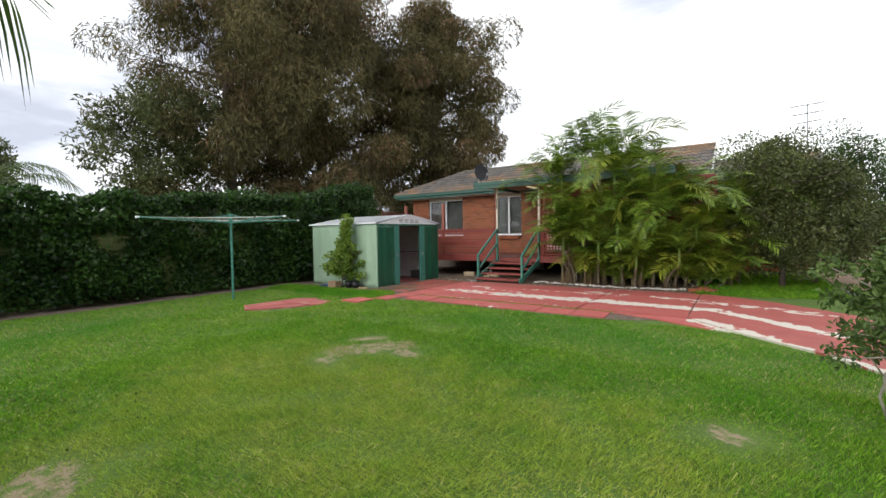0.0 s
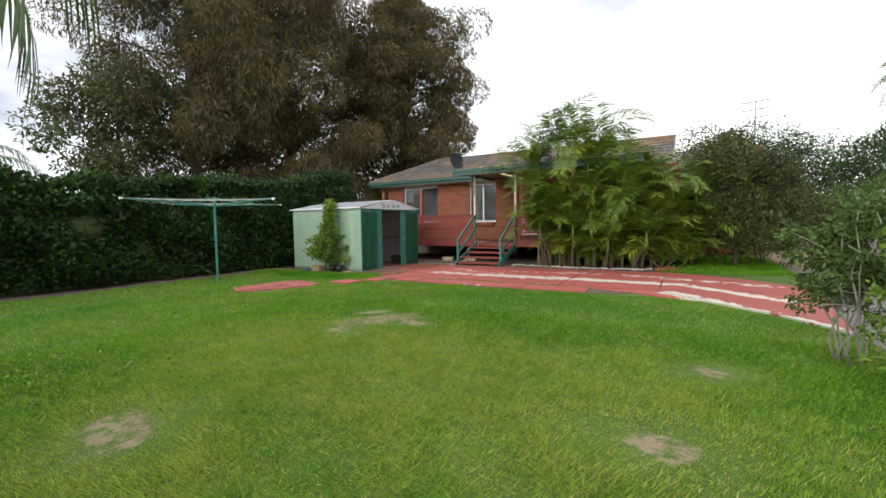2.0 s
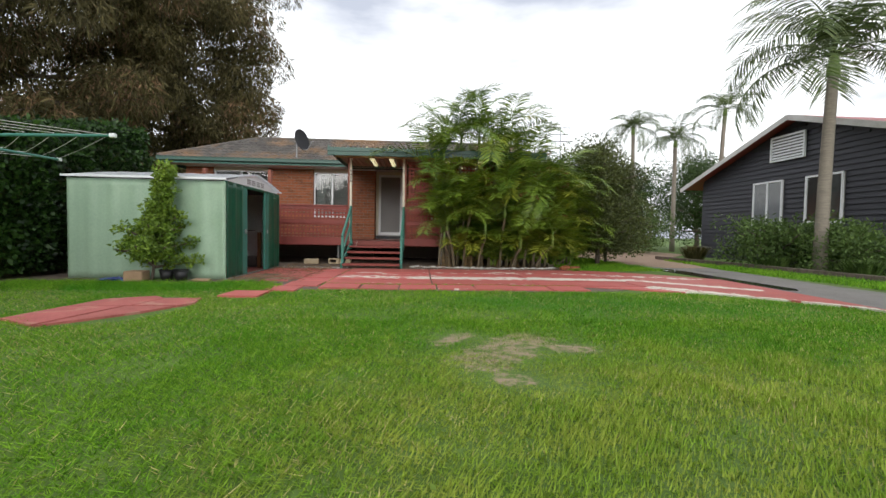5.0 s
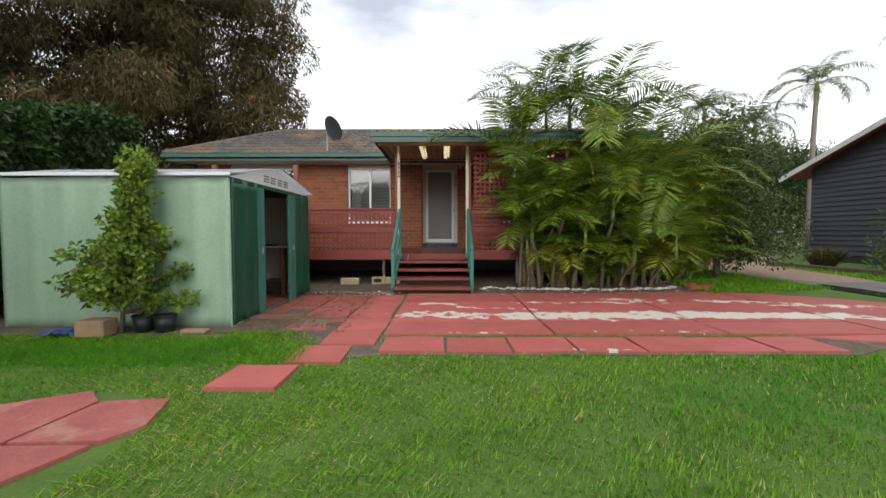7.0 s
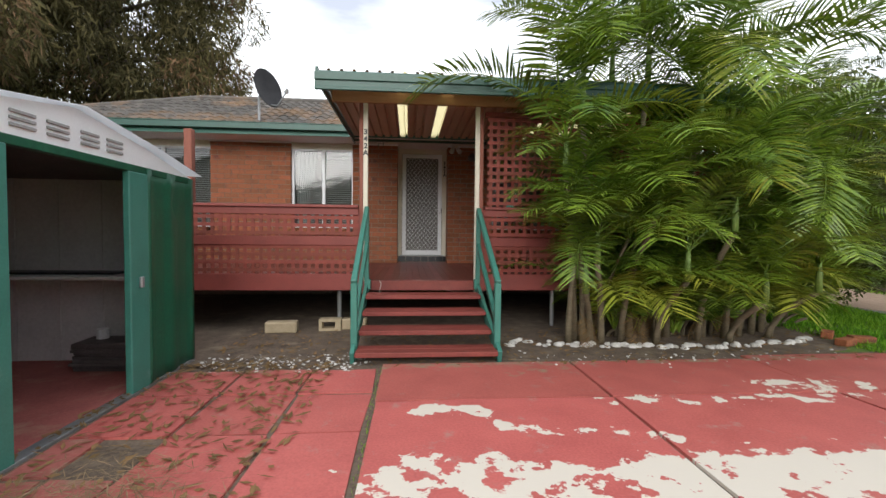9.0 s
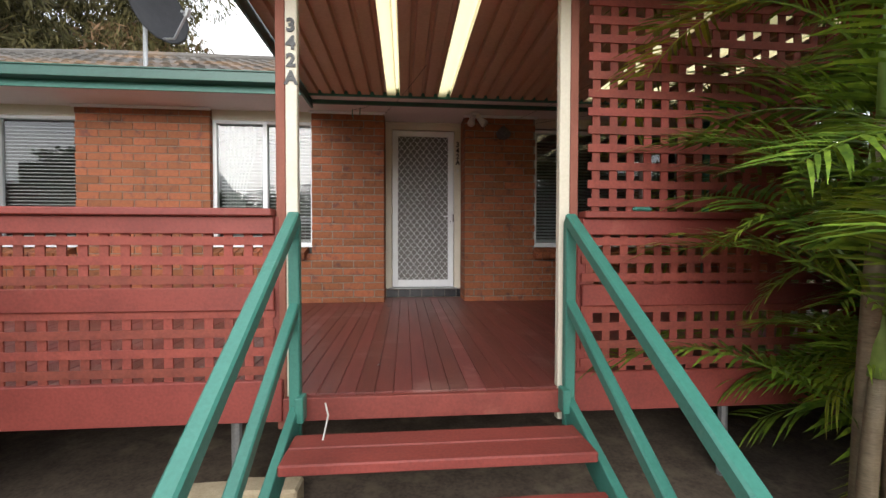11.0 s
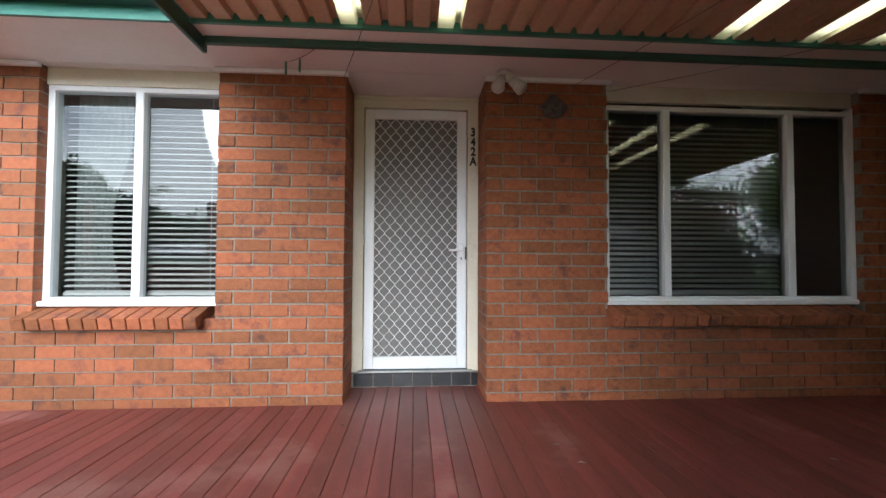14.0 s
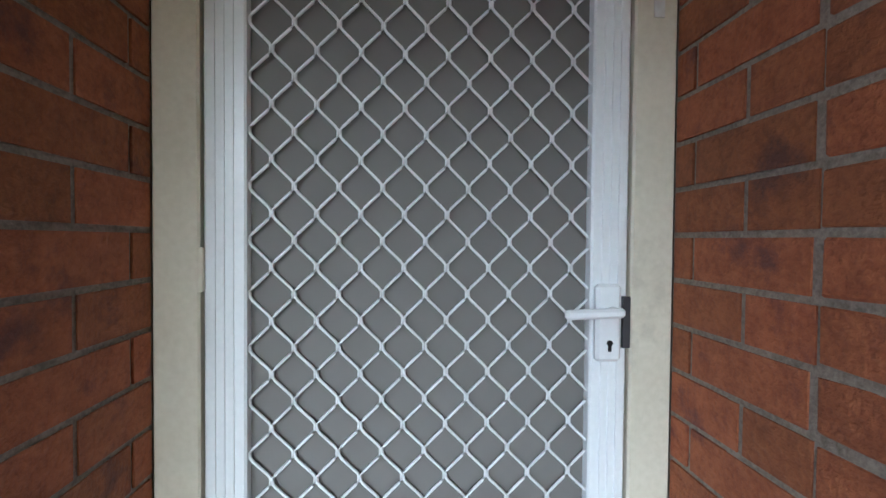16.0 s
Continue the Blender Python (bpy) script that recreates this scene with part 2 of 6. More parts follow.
M["shed_dark"] = mat("dark_green_steel", (0.012, 0.105, 0.055), (0.010, 0.075, 0.042), 3, 0.4, 0.1, 40, stain=(0.03, 0.15, 0.09), stain_scale=2.5, stain_at=0.66)
M["shed_pale"] = mat("pale_green_steel", (0.36, 0.50, 0.36), (0.30, 0.43, 0.31), 2, 0.45, 0.12, 30, stain=(0.33, 0.44, 0.32), stain_scale=1.1, stain_at=0.62)
M["shed_in"] = mat("grey_steel_inside", (0.68, 0.66, 0.65), (0.56, 0.54, 0.53), 3, 0.55, 0.05, 40)
M["pine"] = mat("raw_pine", (0.50, 0.31, 0.15), (0.38, 0.22, 0.10), 3, 0.65, 0.2, 40, stretch=(1, 8, 8))
M["brown_post"] = mat("weathered_brown_post", (0.30, 0.105, 0.07), (0.22, 0.075, 0.05), 5, 0.75, 0.3, 60, stretch=(6, 6, 1))
M["sheet"] = mat("tan_roof_sheet", (0.58, 0.41, 0.27), (0.48, 0.33, 0.21), 2, 0.5, 0.05, 40)
M["tile"] = mat("brown_grey_roof_tile", (0.15, 0.135, 0.12), (0.08, 0.073, 0.066), 5, 0.85, 0.5, 60, vary=0.22, stain=(0.24, 0.15, 0.085), stain_scale=0.55, stain_at=0.505)
M["black"] = mat("black_glazed_tile", (0.028, 0.028, 0.032), (0.018, 0.018, 0.020), 10, 0.18, 0.04, 80)
M["dark"] = mat("dark_grey_metal", (0.05, 0.05, 0.055), (0.035, 0.035, 0.04), 10, 0.5, 0.1, 80)
M["steel"] = mat("galvanised_steel", (0.45, 0.46, 0.47), (0.34, 0.35, 0.36), 12, 0.42, 0.1, 80, metal=0.7)
M["tile_grey"] = mat("dusty_grey_tile", (0.13, 0.11, 0.105), (0.08, 0.07, 0.066), 10, 0.75, 0.2, 80, vary=0.3)
M["bag"] = mat("dusty_grey_cloth", (0.12, 0.10, 0.095), (0.06, 0.05, 0.048), 20, 0.85, 0.6, 70)
M["louvre_dark"] = mat("shadowed_louvre", (0.36, 0.36, 0.36), (0.27, 0.27, 0.27), 10, 0.6, 0.1, 80)
M["brass"] = mat("brass", (0.55, 0.38, 0.12), (0.42, 0.28, 0.08), 12, 0.3, 0.05, 80, metal=1.0)
M["door_in"] = mat("inner_door_paint", (0.26, 0.235, 0.215), (0.21, 0.19, 0.175), 4, 0.6, 0.1, 40)
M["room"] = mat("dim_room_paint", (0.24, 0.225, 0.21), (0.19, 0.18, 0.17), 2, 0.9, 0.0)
M["blind"] = mat("blind_slat_white", (0.72, 0.72, 0.70), (0.64, 0.64, 0.62), 5, 0.45, 0.0)
M["curtain"] = mat("pale_curtain", (0.40, 0.42, 0.41), (0.28, 0.30, 0.29), 6, 0.9, 0.1, 60)
M["glass"] = glass_mat("window_glass")
M["stone"] = mat("white_stone", (0.72, 0.70, 0.66), (0.52, 0.50, 0.46), 14, 0.8, 0.4, 70, vary=0.15)
M["block"] = mat("cream_concrete_block", (0.52, 0.42, 0.28), (0.42, 0.33, 0.21), 12, 0.9, 0.5, 90)
M["terracotta"] = mat("pale_terracotta", (0.42, 0.28, 0.17), (0.33, 0.21, 0.13), 9, 0.8, 0.2, 60)
M["bark"] = mat("grey_brown_bark", (0.16, 0.125, 0.10), (0.08, 0.063, 0.05), 8, 0.95, 0.9, 40, stretch=(1, 1, 0.3))
M["pale_bark"] = mat("pale_grey_bark", (0.46, 0.42, 0.36), (0.30, 0.27, 0.22), 12, 0.9, 0.6, 60, stretch=(1, 1, 0.4))
M["cane"] = mat("ringed_palm_cane", (0.20, 0.16, 0.10), (0.12, 0.095, 0.058), 6, 0.7, 0.4, 40, stretch=(1, 1, 4))
M["cane_green"] = mat("green_crownshaft", (0.20, 0.30, 0.07), (0.13, 0.21, 0.05), 5, 0.5, 0.1, 30)
M["palm_trunk"] = mat("grey_palm_trunk", (0.30, 0.26, 0.21), (0.19, 0.165, 0.135), 5, 0.9, 0.6, 30, stretch=(1, 1, 5))
M["frond"] = leaf_mat("palm_leaflets", (0.235, 0.345, 0.034), (0.052, 0.118, 0.018), 0.5, 0.36, 0.2, 1.5, 0.5)
M["frond_yellow"] = leaf_mat("yellowing_leaflets", (0.40, 0.42, 0.05), (0.17, 0.25, 0.03), 0.4, 0.38, 0.22, 2.0, 0.5)
M["frond_dark"] = leaf_mat("dark_palm_leaflets", (0.15, 0.20, 0.07), (0.065, 0.10, 0.034), 0.4, 0.5, 0.3, 1.5)
M["frond_near"] = leaf_mat("deep_green_leaflets", (0.105, 0.165, 0.035), (0.045, 0.085, 0.018), 0.4, 0.35, 0.25, 1.5)
M["frond_dry"] = leaf_mat("dry_brown_leaflets", (0.30, 0.19, 0.08), (0.19, 0.115, 0.05), 0.3, 0.8, 0.25, 2.0)
M["straw_dry"] = leaf_mat("brown_straw", (0.36, 0.26, 0.155), (0.22, 0.15, 0.085), 0.4, 0.85, 0.1, 3.0, 0.2)
M["hedge"] = leaf_mat("hedge_leaves", (0.050, 0.118, 0.020), (0.010, 0.030, 0.007), 0.7, 0.38, 0.25, 1.2)
M["needle"] = leaf_mat("olive_needles", (0.160, 0.138, 0.054), (0.060, 0.054, 0.023), 0.6, 0.8, 0.35, 0.45)
M["needle_brown"] = leaf_mat("brown_needles", (0.25, 0.155, 0.08), (0.12, 0.078, 0.042), 0.45, 0.8, 0.25, 0.5)
M["leaf"] = leaf_mat("tree_leaves", (0.075, 0.125, 0.032), (0.035, 0.07, 0.018), 0.45, 0.5, 0.3, 0.8)
M["leaf_gum"] = leaf_mat("gum_leaves", (0.11, 0.13, 0.045), (0.06, 0.075, 0.025), 0.45, 0.5, 0.35, 0.8)
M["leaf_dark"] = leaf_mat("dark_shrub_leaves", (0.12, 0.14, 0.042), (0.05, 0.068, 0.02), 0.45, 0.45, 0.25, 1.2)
M["leaf_bright"] = leaf_mat("bright_shrub_leaves", (0.26, 0.37, 0.05), (0.10, 0.19, 0.028), 0.45, 0.45, 0.35, 2.0)
M["leaf_grey"] = leaf_mat("grey_green_leaves", (0.14, 0.22, 0.055), (0.06, 0.11, 0.028), 0.4, 0.55, 0.3, 2.0)
M["strap"] = leaf_mat("brownish_strap_leaves", (0.17, 0.15, 0.06), (0.10, 0.09, 0.035), 0.4, 0.6, 0.25, 2.0)
M["board"] = mat("charcoal_weatherboard", (0.042, 0.043, 0.055), (0.030, 0.031, 0.040), 3, 0.6, 0.15, 50, vary=0.12, stretch=(1, 0.4, 4))
M["roof_red"] = mat("red_metal_roof", (0.36, 0.085, 0.07), (0.28, 0.065, 0.055), 2, 0.5, 0.05, 30)
M["fence"] = mat("brown_fence", (0.22, 0.09, 0.06), (0.15, 0.06, 0.04), 4, 0.8, 0.2, 50)
M["wood_brown"] = mat("stained_brown_wood", (0.28, 0.12, 0.045), (0.19, 0.08, 0.03), 4, 0.55, 0.15, 50, stretch=(6, 6, 1))
M["plastic_black"] = mat("black_plastic", (0.02, 0.02, 0.022), (0.014, 0.014, 0.016), 6, 0.5, 0.05, 50)
M["blue"] = mat("blue_plastic", (0.04, 0.07, 0.26), (0.025, 0.045, 0.17), 6, 0.5, 0.1, 50)
M["line"] = mat("pale_line_cord", (0.62, 0.62, 0.58), (0.5, 0.5, 0.46), 20, 0.7, 0.0)
M["ink"] = mat("black_digit", (0.012, 0.012, 0.012), (0.008, 0.008, 0.008), 20, 0.4, 0.0)
M["skylight"] = bpy.data.materials.new("yellow_translucent_sheet")
M["skylight"].use_nodes = True
_n, _l = M["skylight"].node_tree.nodes, M["skylight"].node_tree.links
_t, _d, _x = _n.new("ShaderNodeBsdfTranslucent"), _n.new("ShaderNodeBsdfDiffuse"), _n.new("ShaderNodeMixShader")
_t.inputs[0].default_value, _d.inputs[0].default_value, _x.inputs[0].default_value = (0.90, 0.80, 0.46, 1), (0.8, 0.74, 0.5, 1), 0.15
_l.new(_t.outputs[0], _x.inputs[1]), _l.new(_d.outputs[0], _x.inputs[2]), _l.new(_x.outputs[0], _n["Material Output"].inputs[0])
M["water"] = mat("still_puddle_water", (0.035, 0.034, 0.030), (0.022, 0.022, 0.02), 2, 0.04, 0.0)
# dark grey that paints in the shade under the shed roof
M["shed_under"] = mat("shaded_roof_underside", (0.15, 0.145, 0.14), (0.10, 0.098, 0.095), 3, 0.6, 0.05, 40)
M["screen"] = bpy.data.materials.new("grey_fly_screen")
M["screen"].use_nodes = True
_n, _l = M["screen"].node_tree.nodes, M["screen"].node_tree.links
_t, _d, _x = _n.new("ShaderNodeBsdfTransparent"), _n.new("ShaderNodeBsdfDiffuse"), _n.new("ShaderNodeMixShader")
_d.inputs[0].default_value, _x.inputs[0].default_value = (0.27, 0.258, 0.245, 1), 0.6
_l.new(_t.outputs[0], _x.inputs[1]), _l.new(_d.outputs[0], _x.inputs[2]), _l.new(_x.outputs[0], _n["Material Output"].inputs[0])

# ---------------------------------------------------------------- mesh helpers


def bx(bm, x0, x1, y0, y1, z0, z1, bevel=0.0, m=None):
    mm = Matrix.Translation(((x0 + x1) / 2, (y0 + y1) / 2, (z0 + z1) / 2)) @ Matrix.Diagonal((abs(x1 - x0), abs(y1 - y0), abs(z1 - z0), 1))
    r = bmesh.ops.create_cube(bm, size=1, matrix=(m @ mm) if m else mm)
    if bevel:
        es = list({e for v in r["verts"] for e in v.link_edges})
        bmesh.ops.bevel(bm, geom=es, offset=bevel, segments=1, affect="EDGES")
    return bm


def box(*a, **k):
    return bx(bmesh.new(), *a, **k)


def rod(bm, p0, p1, r0, r1=None, n=8):
    p0, p1 = Vector(p0), Vector(p1)
    d = p1 - p0
    m = Matrix.Translation((p0 + p1) / 2) @ d.to_track_quat("Z", "Y").to_matrix().to_4x4()
    bmesh.ops.create_cone(bm, cap_ends=True, segments=n, radius1=r0, radius2=r0 if r1 is None else r1, depth=d.length, matrix=m)
    return bm


def beam(bm, p0, p1, w, h, bevel=0.0):
    """A squared bar from p0 to p1, w wide and h high."""
    p0, p1 = Vector(p0), Vector(p1)
    d = p1 - p0
    m = Matrix.Translation((p0 + p1) / 2) @ d.to_track_quat("X", "Z").to_matrix().to_4x4()
    return bx(bm, -d.length / 2, d.length / 2, -w / 2, w / 2, -h / 2, h / 2, bevel, m)


def tube(bm, pts, radii, n=6):
    """A tapered tube through points."""
    pts = [Vector(p) for p in pts]
    rings = []
    for i, p in enumerate(pts):
        d = (pts[min(i + 1, len(pts) - 1)] - pts[max(i - 1, 0)]).normalized()
        a = d.cross(Vector((0.31, 0.17, 0.93)) if abs(d.z) < 0.9 else Vector((1, 0.1, 0))).normalized()
        b = d.cross(a)
        r = radii[i] if hasattr(radii, "__len__") else radii
        rings.append([bm.verts.new(p + (a * math.cos(t) + b * math.sin(t)) * r) for t in (2 * math.pi * k / n for k in range(n))])
    for q, w in zip(rings, rings[1:]):
        for k in range(n):
            bm.faces.new((q[k], q[(k + 1) % n], w[(k + 1) % n], w[k]))
    bm.faces.new(rings[0][::-1]), bm.faces.new(rings[-1])
    return bm


def prism(bm, pts, z0, z1):
    """An upright prism over a plan outline."""
    lo, hi = [bm.verts.new((x, y, z0)) for x, y in pts], [bm.verts.new((x, y, z1)) for x, y in pts]
    bm.faces.new(lo[::-1]), bm.faces.new(hi)
    for i in range(len(pts)):
        j = (i + 1) % len(pts)
        bm.faces.new((lo[i], lo[j], hi[j], hi[i]))
    bmesh.ops.recalc_face_normals(bm, faces=bm.faces)
    return bm


def data(name, bm, material, smooth=False):
    me = bpy.data.meshes.new(name)
    bm.to_mesh(me)
    bm.free()
    me.materials.append(M[material])
    if smooth:
        me.polygons.foreach_set("use_smooth", [True] * len(me.polygons))
    return me


def thing(name, label, category, at=(0, 0, 0), group="", kind=""):
    ob = new(name)
    ob.location, ob.empty_display_size = at, 0.2
    return tagged(ob, label, category, group, kind)


def hang(ob, parent):
    ob.parent = parent
    if parent.type == "EMPTY":
        ob.matrix_parent_inverse = Matrix.Translation(parent.location).inverted()
    return ob


def part(name, bm, material, parent, label="", smooth=False):
    return tagged(hang(new(name, data(name, bm, material, smooth)), parent), label)


def piece(name, me, parent, m):
    ob = hang(new(name, me), parent)
    ob.matrix_basis = m
    return ob


def solid(name, bm, material, label, category, kind="", group="", smooth=False):
    return tagged(new(name, data(name, bm, material, smooth)), label, category, group, kind)


def tri_mesh(name, verts, material, parent=None, faces_per=None, label="", kind=""):
    """A mesh of loose triangles from an (n, 3, 3) array."""
    k = len(verts)
    me = bpy.data.meshes.new(name)
    me.vertices.add(k * 3)
    me.vertices.foreach_set("co", np.asarray(verts, np.float32).ravel())
    me.loops.add(k * 3)
    me.loops.foreach_set("vertex_index", np.arange(k * 3, dtype=np.int32))
    me.polygons.add(k)
    me.polygons.foreach_set("loop_start", np.arange(0, k * 3, 3, dtype=np.int32))
    me.update(calc_edges=True)
    me.materials.append(M[material])
    ob = new(name, me)
    if parent:
        hang(ob, parent)
    return tagged(ob, label, kind=kind)


def leaf_quads(rng, centres, length, width, down=0.0, out=None, outw=0.0):
    """Diamond leaves (two triangles each) round the centres, drooping by down and leaning along out."""
    k = len(centres)
    d = rng.normal(size=(k, 3))
    d[:, 2] -= down
    if out is not None:
        d += out * outw
    d /= np.linalg.norm(d, axis=1)[:, None]
    s = np.cross(d, rng.normal(size=(k, 3)))
    s /= np.linalg.norm(s, axis=1)[:, None]
    L = (length * rng.uniform(0.6, 1.3, k))[:, None]
    W = (width * rng.uniform(0.7, 1.2, k))[:, None]
    a, t = centres, centres + d * L
    mid = centres + d * L * 0.45
    l, r = mid + s * W, mid - s * W
    l[:, 2] += width * 0.3
    # one island of two triangles, sharing its vertices
    return np.stack([a, l, t, r], 1)


def quad_mesh(name, q, material, parent=None, label="", kind=""):
    k = len(q)
    me = bpy.data.meshes.new(name)
    me.vertices.add(k * 4)
    me.vertices.foreach_set("co", np.asarray(q, np.float32).ravel())
    me.loops.add(k * 4)
    me.loops.foreach_set("vertex_index", np.arange(k * 4, dtype=np.int32))
    me.polygons.add(k)
    me.polygons.foreach_set("loop_start", np.arange(0, k * 4, 4, dtype=np.int32))
    me.update(calc_edges=True)
    me.materials.append(M[material])
    ob = new(name, me)
    if parent:
        hang(ob, parent)
    return tagged(ob, label, kind=kind)


def text_mesh(body, size, material, depth=0.003):
    cu = bpy.data.curves.new("digit", "FONT")
    cu.offset = 0.0035
    cu.body, cu.size, cu.extrude, cu.align_x, cu.align_y = body, size, depth, "CENTER", "CENTER"
    ob = bpy.data.objects.new("digit", cu)
    scene.collection.objects.link(ob)
    me = bpy.data.meshes.new_from_object(ob.evaluated_get(bpy.context.evaluated_depsgraph_get()))
    bpy.data.objects.remove(ob)
    me.materials.clear()
    me.materials.append(M[material])
    return me


# ---------------------------------------------------------------- ground, paving, drives
ground = solid("ground", box(-300, 300, -300, 300, -0.5, 0), "soil", "wide grassy ground of the whole yard", "ground", "structure")
bed = solid("garden_bed", prism(bmesh.new(), [(-6.6, -4.25), (-2.2, -4.2), (-0.7, -4.45), (0.65, -4.3), (2.0, -4.4), (3.3, -4.35), (4.4, -4.1), (5.0, -3.4), (5.0, 0.2), (-6.6, 0.2)], -0.1, 0.012),
            "dirt", "bare brown garden bed with leaf litter", "garden bed", "structure")
solid("side_bed", prism(bmesh.new(), [(-7.6, -16), (-5.2, -16), (-5.0, -12), (-5.1, -9), (-4.85, -7.2), (-2.3, -7.15), (-2.2, -6.9), (-2.2, -3.8), (-7.6, -3.8)], -0.1, 0.008),
      "dirt", "bare dirt strip under hedge and shed", "garden bed", "structure")
solid("driveway", prism(bmesh.new(), [(6.9, -40), (8.9, -40), (8.7, -12), (8.55, -7), (9.0, -3), (9.9, 0.0), (10.5, 4), (9.0, 4.2), (7.6, 1.0), (7.2, -1.8), (7.25, -4.4), (6.9, -7.2), (6.65, -9.5), (6.8, -12)], -0.1, 0.014),
      "asphalt", "grey concrete driveway with damp dark streaks", "driveway", "structure")
solid("gravel_court", prism(bmesh.new(), [(7.24, -1.6), (7.7, -2.9), (8.95, -2.9), (9.75, -0.4), (10.3, 1.6), (14, 6), (14, 12), (7.2, 12), (7.3, 1.0)], -0.1, 0.019), "gravel", "tan gravel court beyond the driveway", "gravel", "structure")

solid("paving_bedding", prism(bmesh.new(), [(-2.3, -7.1), (-1.7, -7.1), (-1.2, -7.6), (-1.25, -8.2), (-0.5, -7.92), (3.65, -7.92), (4.5, -7.5), (5.2, -7.9), (6.0, -6.5), (4.9, -4.2), (-2.3, -4.2)], -0.1, 0.009), "dirt",
      "dirt between the paving slabs", "dirt", "structure")
solid("puddle", prism(bmesh.new(), [(7.06, -3.9), (7.3, -3.3), (7.52, -3.2), (7.6, -3.9), (7.5, -5.0), (7.42, -6.2), (7.38, -7.3), (7.2, -7.55), (7.02, -7.5), (7.05, -6.2), (7.1, -5.0)], -0.05, 0.0175), "water",
      "long dark puddle lying on the driveway", "puddle", "structure")
paving = thing("pavement", "red painted concrete paving with peeling paint", "pavement", (0, -6, 0), kind="structure")


def slab(x0, x1, y0, y1, m, rng, z=0.028):
    j = lambda: rng.uniform(-0.012, 0.012)
    pts = [(x0 + 0.012 + j(), y0 + 0.012 + j()), ((x0 + x1) / 2, y0 + 0.012 + j()), (x1 - 0.012 + j(), y0 + 0.012 + j()),
           (x1 - 0.012 + j(), y1 - 0.012 + j()), ((x0 + x1) / 2, y1 - 0.012 + j()), (x0 + 0.012 + j(), y1 - 0.012 + j())]
    return part("slab", prism(bmesh.new(), pts, -0.06, z + rng.uniform(-0.006, 0.006)), m, paving)


rs = random.Random(3)
for i in range(7):
    slab(-0.46 + i * 0.582, 0.122 + i * 0.582, -7.88, -7.36, "red", rs)
XS = [-0.5, 1.22, 3.0, 4.7]
for a, b in zip(XS, XS[1:]):
    slab(a, b, -7.24, -6.66, "red", rs)
    slab(a, b, -6.66, -5.28, "red", rs)
    slab(a, b, -5.28, -4.42 + 0.12 * (a > 2), "red", rs)
part("drive_slab", prism(bmesh.new(), [(4.71, -7.24), (5.3, -7.95), (6.1, -8.7), (6.62, -9.5), (6.88, -7.2), (7.0, -6.0), (6.0, -5.0), (5.3, -4.55), (4.71, -4.35)], -0.06, 0.03), "red", paving)
part("drive_edge", prism(bmesh.new(), [(3.62, -7.34), (4.69, -7.26), (5.28, -7.97), (5.0, -7.95), (4.4, -7.6)], -0.06, 0.022), "red", paving)
for r, (y0, y1) in enumerate(((-7.62, -7.0), (-7.0, -6.4), (-6.4, -5.72), (-5.72, -5.1), (-5.1, -4.55))):
    for c, (x0, x1) in enumerate(((-2.18, -1.62), (-1.62, -1.06), (-1.06, -0.52))):
        if (r == 0 and c < 2) or (r == 1 and c == 0):
            continue
        if (c < 2 and r == 1) or (c == 0 and r == 2):
            # cracked slabs: fragments round a jittered middle
            cx, cy = (x0 + x1) / 2 + rs.uniform(-.12, .12), (y0 + y1) / 2 + rs.uniform(-.12, .12)
            ring = [(x0, y0), (cx + rs.uniform(-.1, .1), y0), (x1, y0), (x1, cy + rs.uniform(-.1, .1)), (x1, y1), (cx + rs.uniform(-.1, .1), y1), (x0, y1), (x0, cy)]
            for i in (0, 2, 4, 6):
                if rs.random() < 0.16:
                    continue
                quad = [ring[i - 1], ring[i], ring[i + 1], (cx, cy)]
                gx, gy = sum(p[0] for p in quad) / 4, sum(p[1] for p in quad) / 4
                k = rs.uniform(0.90, 0.97)
                part("slab", prism(bmesh.new(), [(gx + (p[0] - gx) * k + rs.uniform(-.012, .012), gy + (p[1] - gy) * k + rs.uniform(-.012, .012)) for p in quad], -0.06, rs.uniform(0.014, 0.028)), "red_old", paving)
            continue
        slab(x0, x1, y0, y1, "red", rs, 0.02)
slab(-1.18, -0.72, -8.16, -7.64, "red", rs)
slab(-1.5, -1.0, -8.72, -8.22, "red", rs)
for outline in ([(-2.62, -9.0), (-2.2, -8.75), (-2.02, -8.92), (-2.08, -9.44), (-2.66, -9.5)], [(-1.99, -8.93), (-1.6, -8.88), (-1.5, -9.25), (-1.6, -9.42), (-2.05, -9.44)],
                [(-2.66, -9.53), (-2.12, -9.48), (-2.24, -10.4), (-2.72, -10.15)], [(-2.09, -9.47), (-1.62, -9.46), (-1.75, -9.8), (-2.2, -10.42)]):
    part("slab", prism(bmesh.new(), outline, -0.06, 0.022 + rs.uniform(-0.003, 0.004)), "red_old", paving)

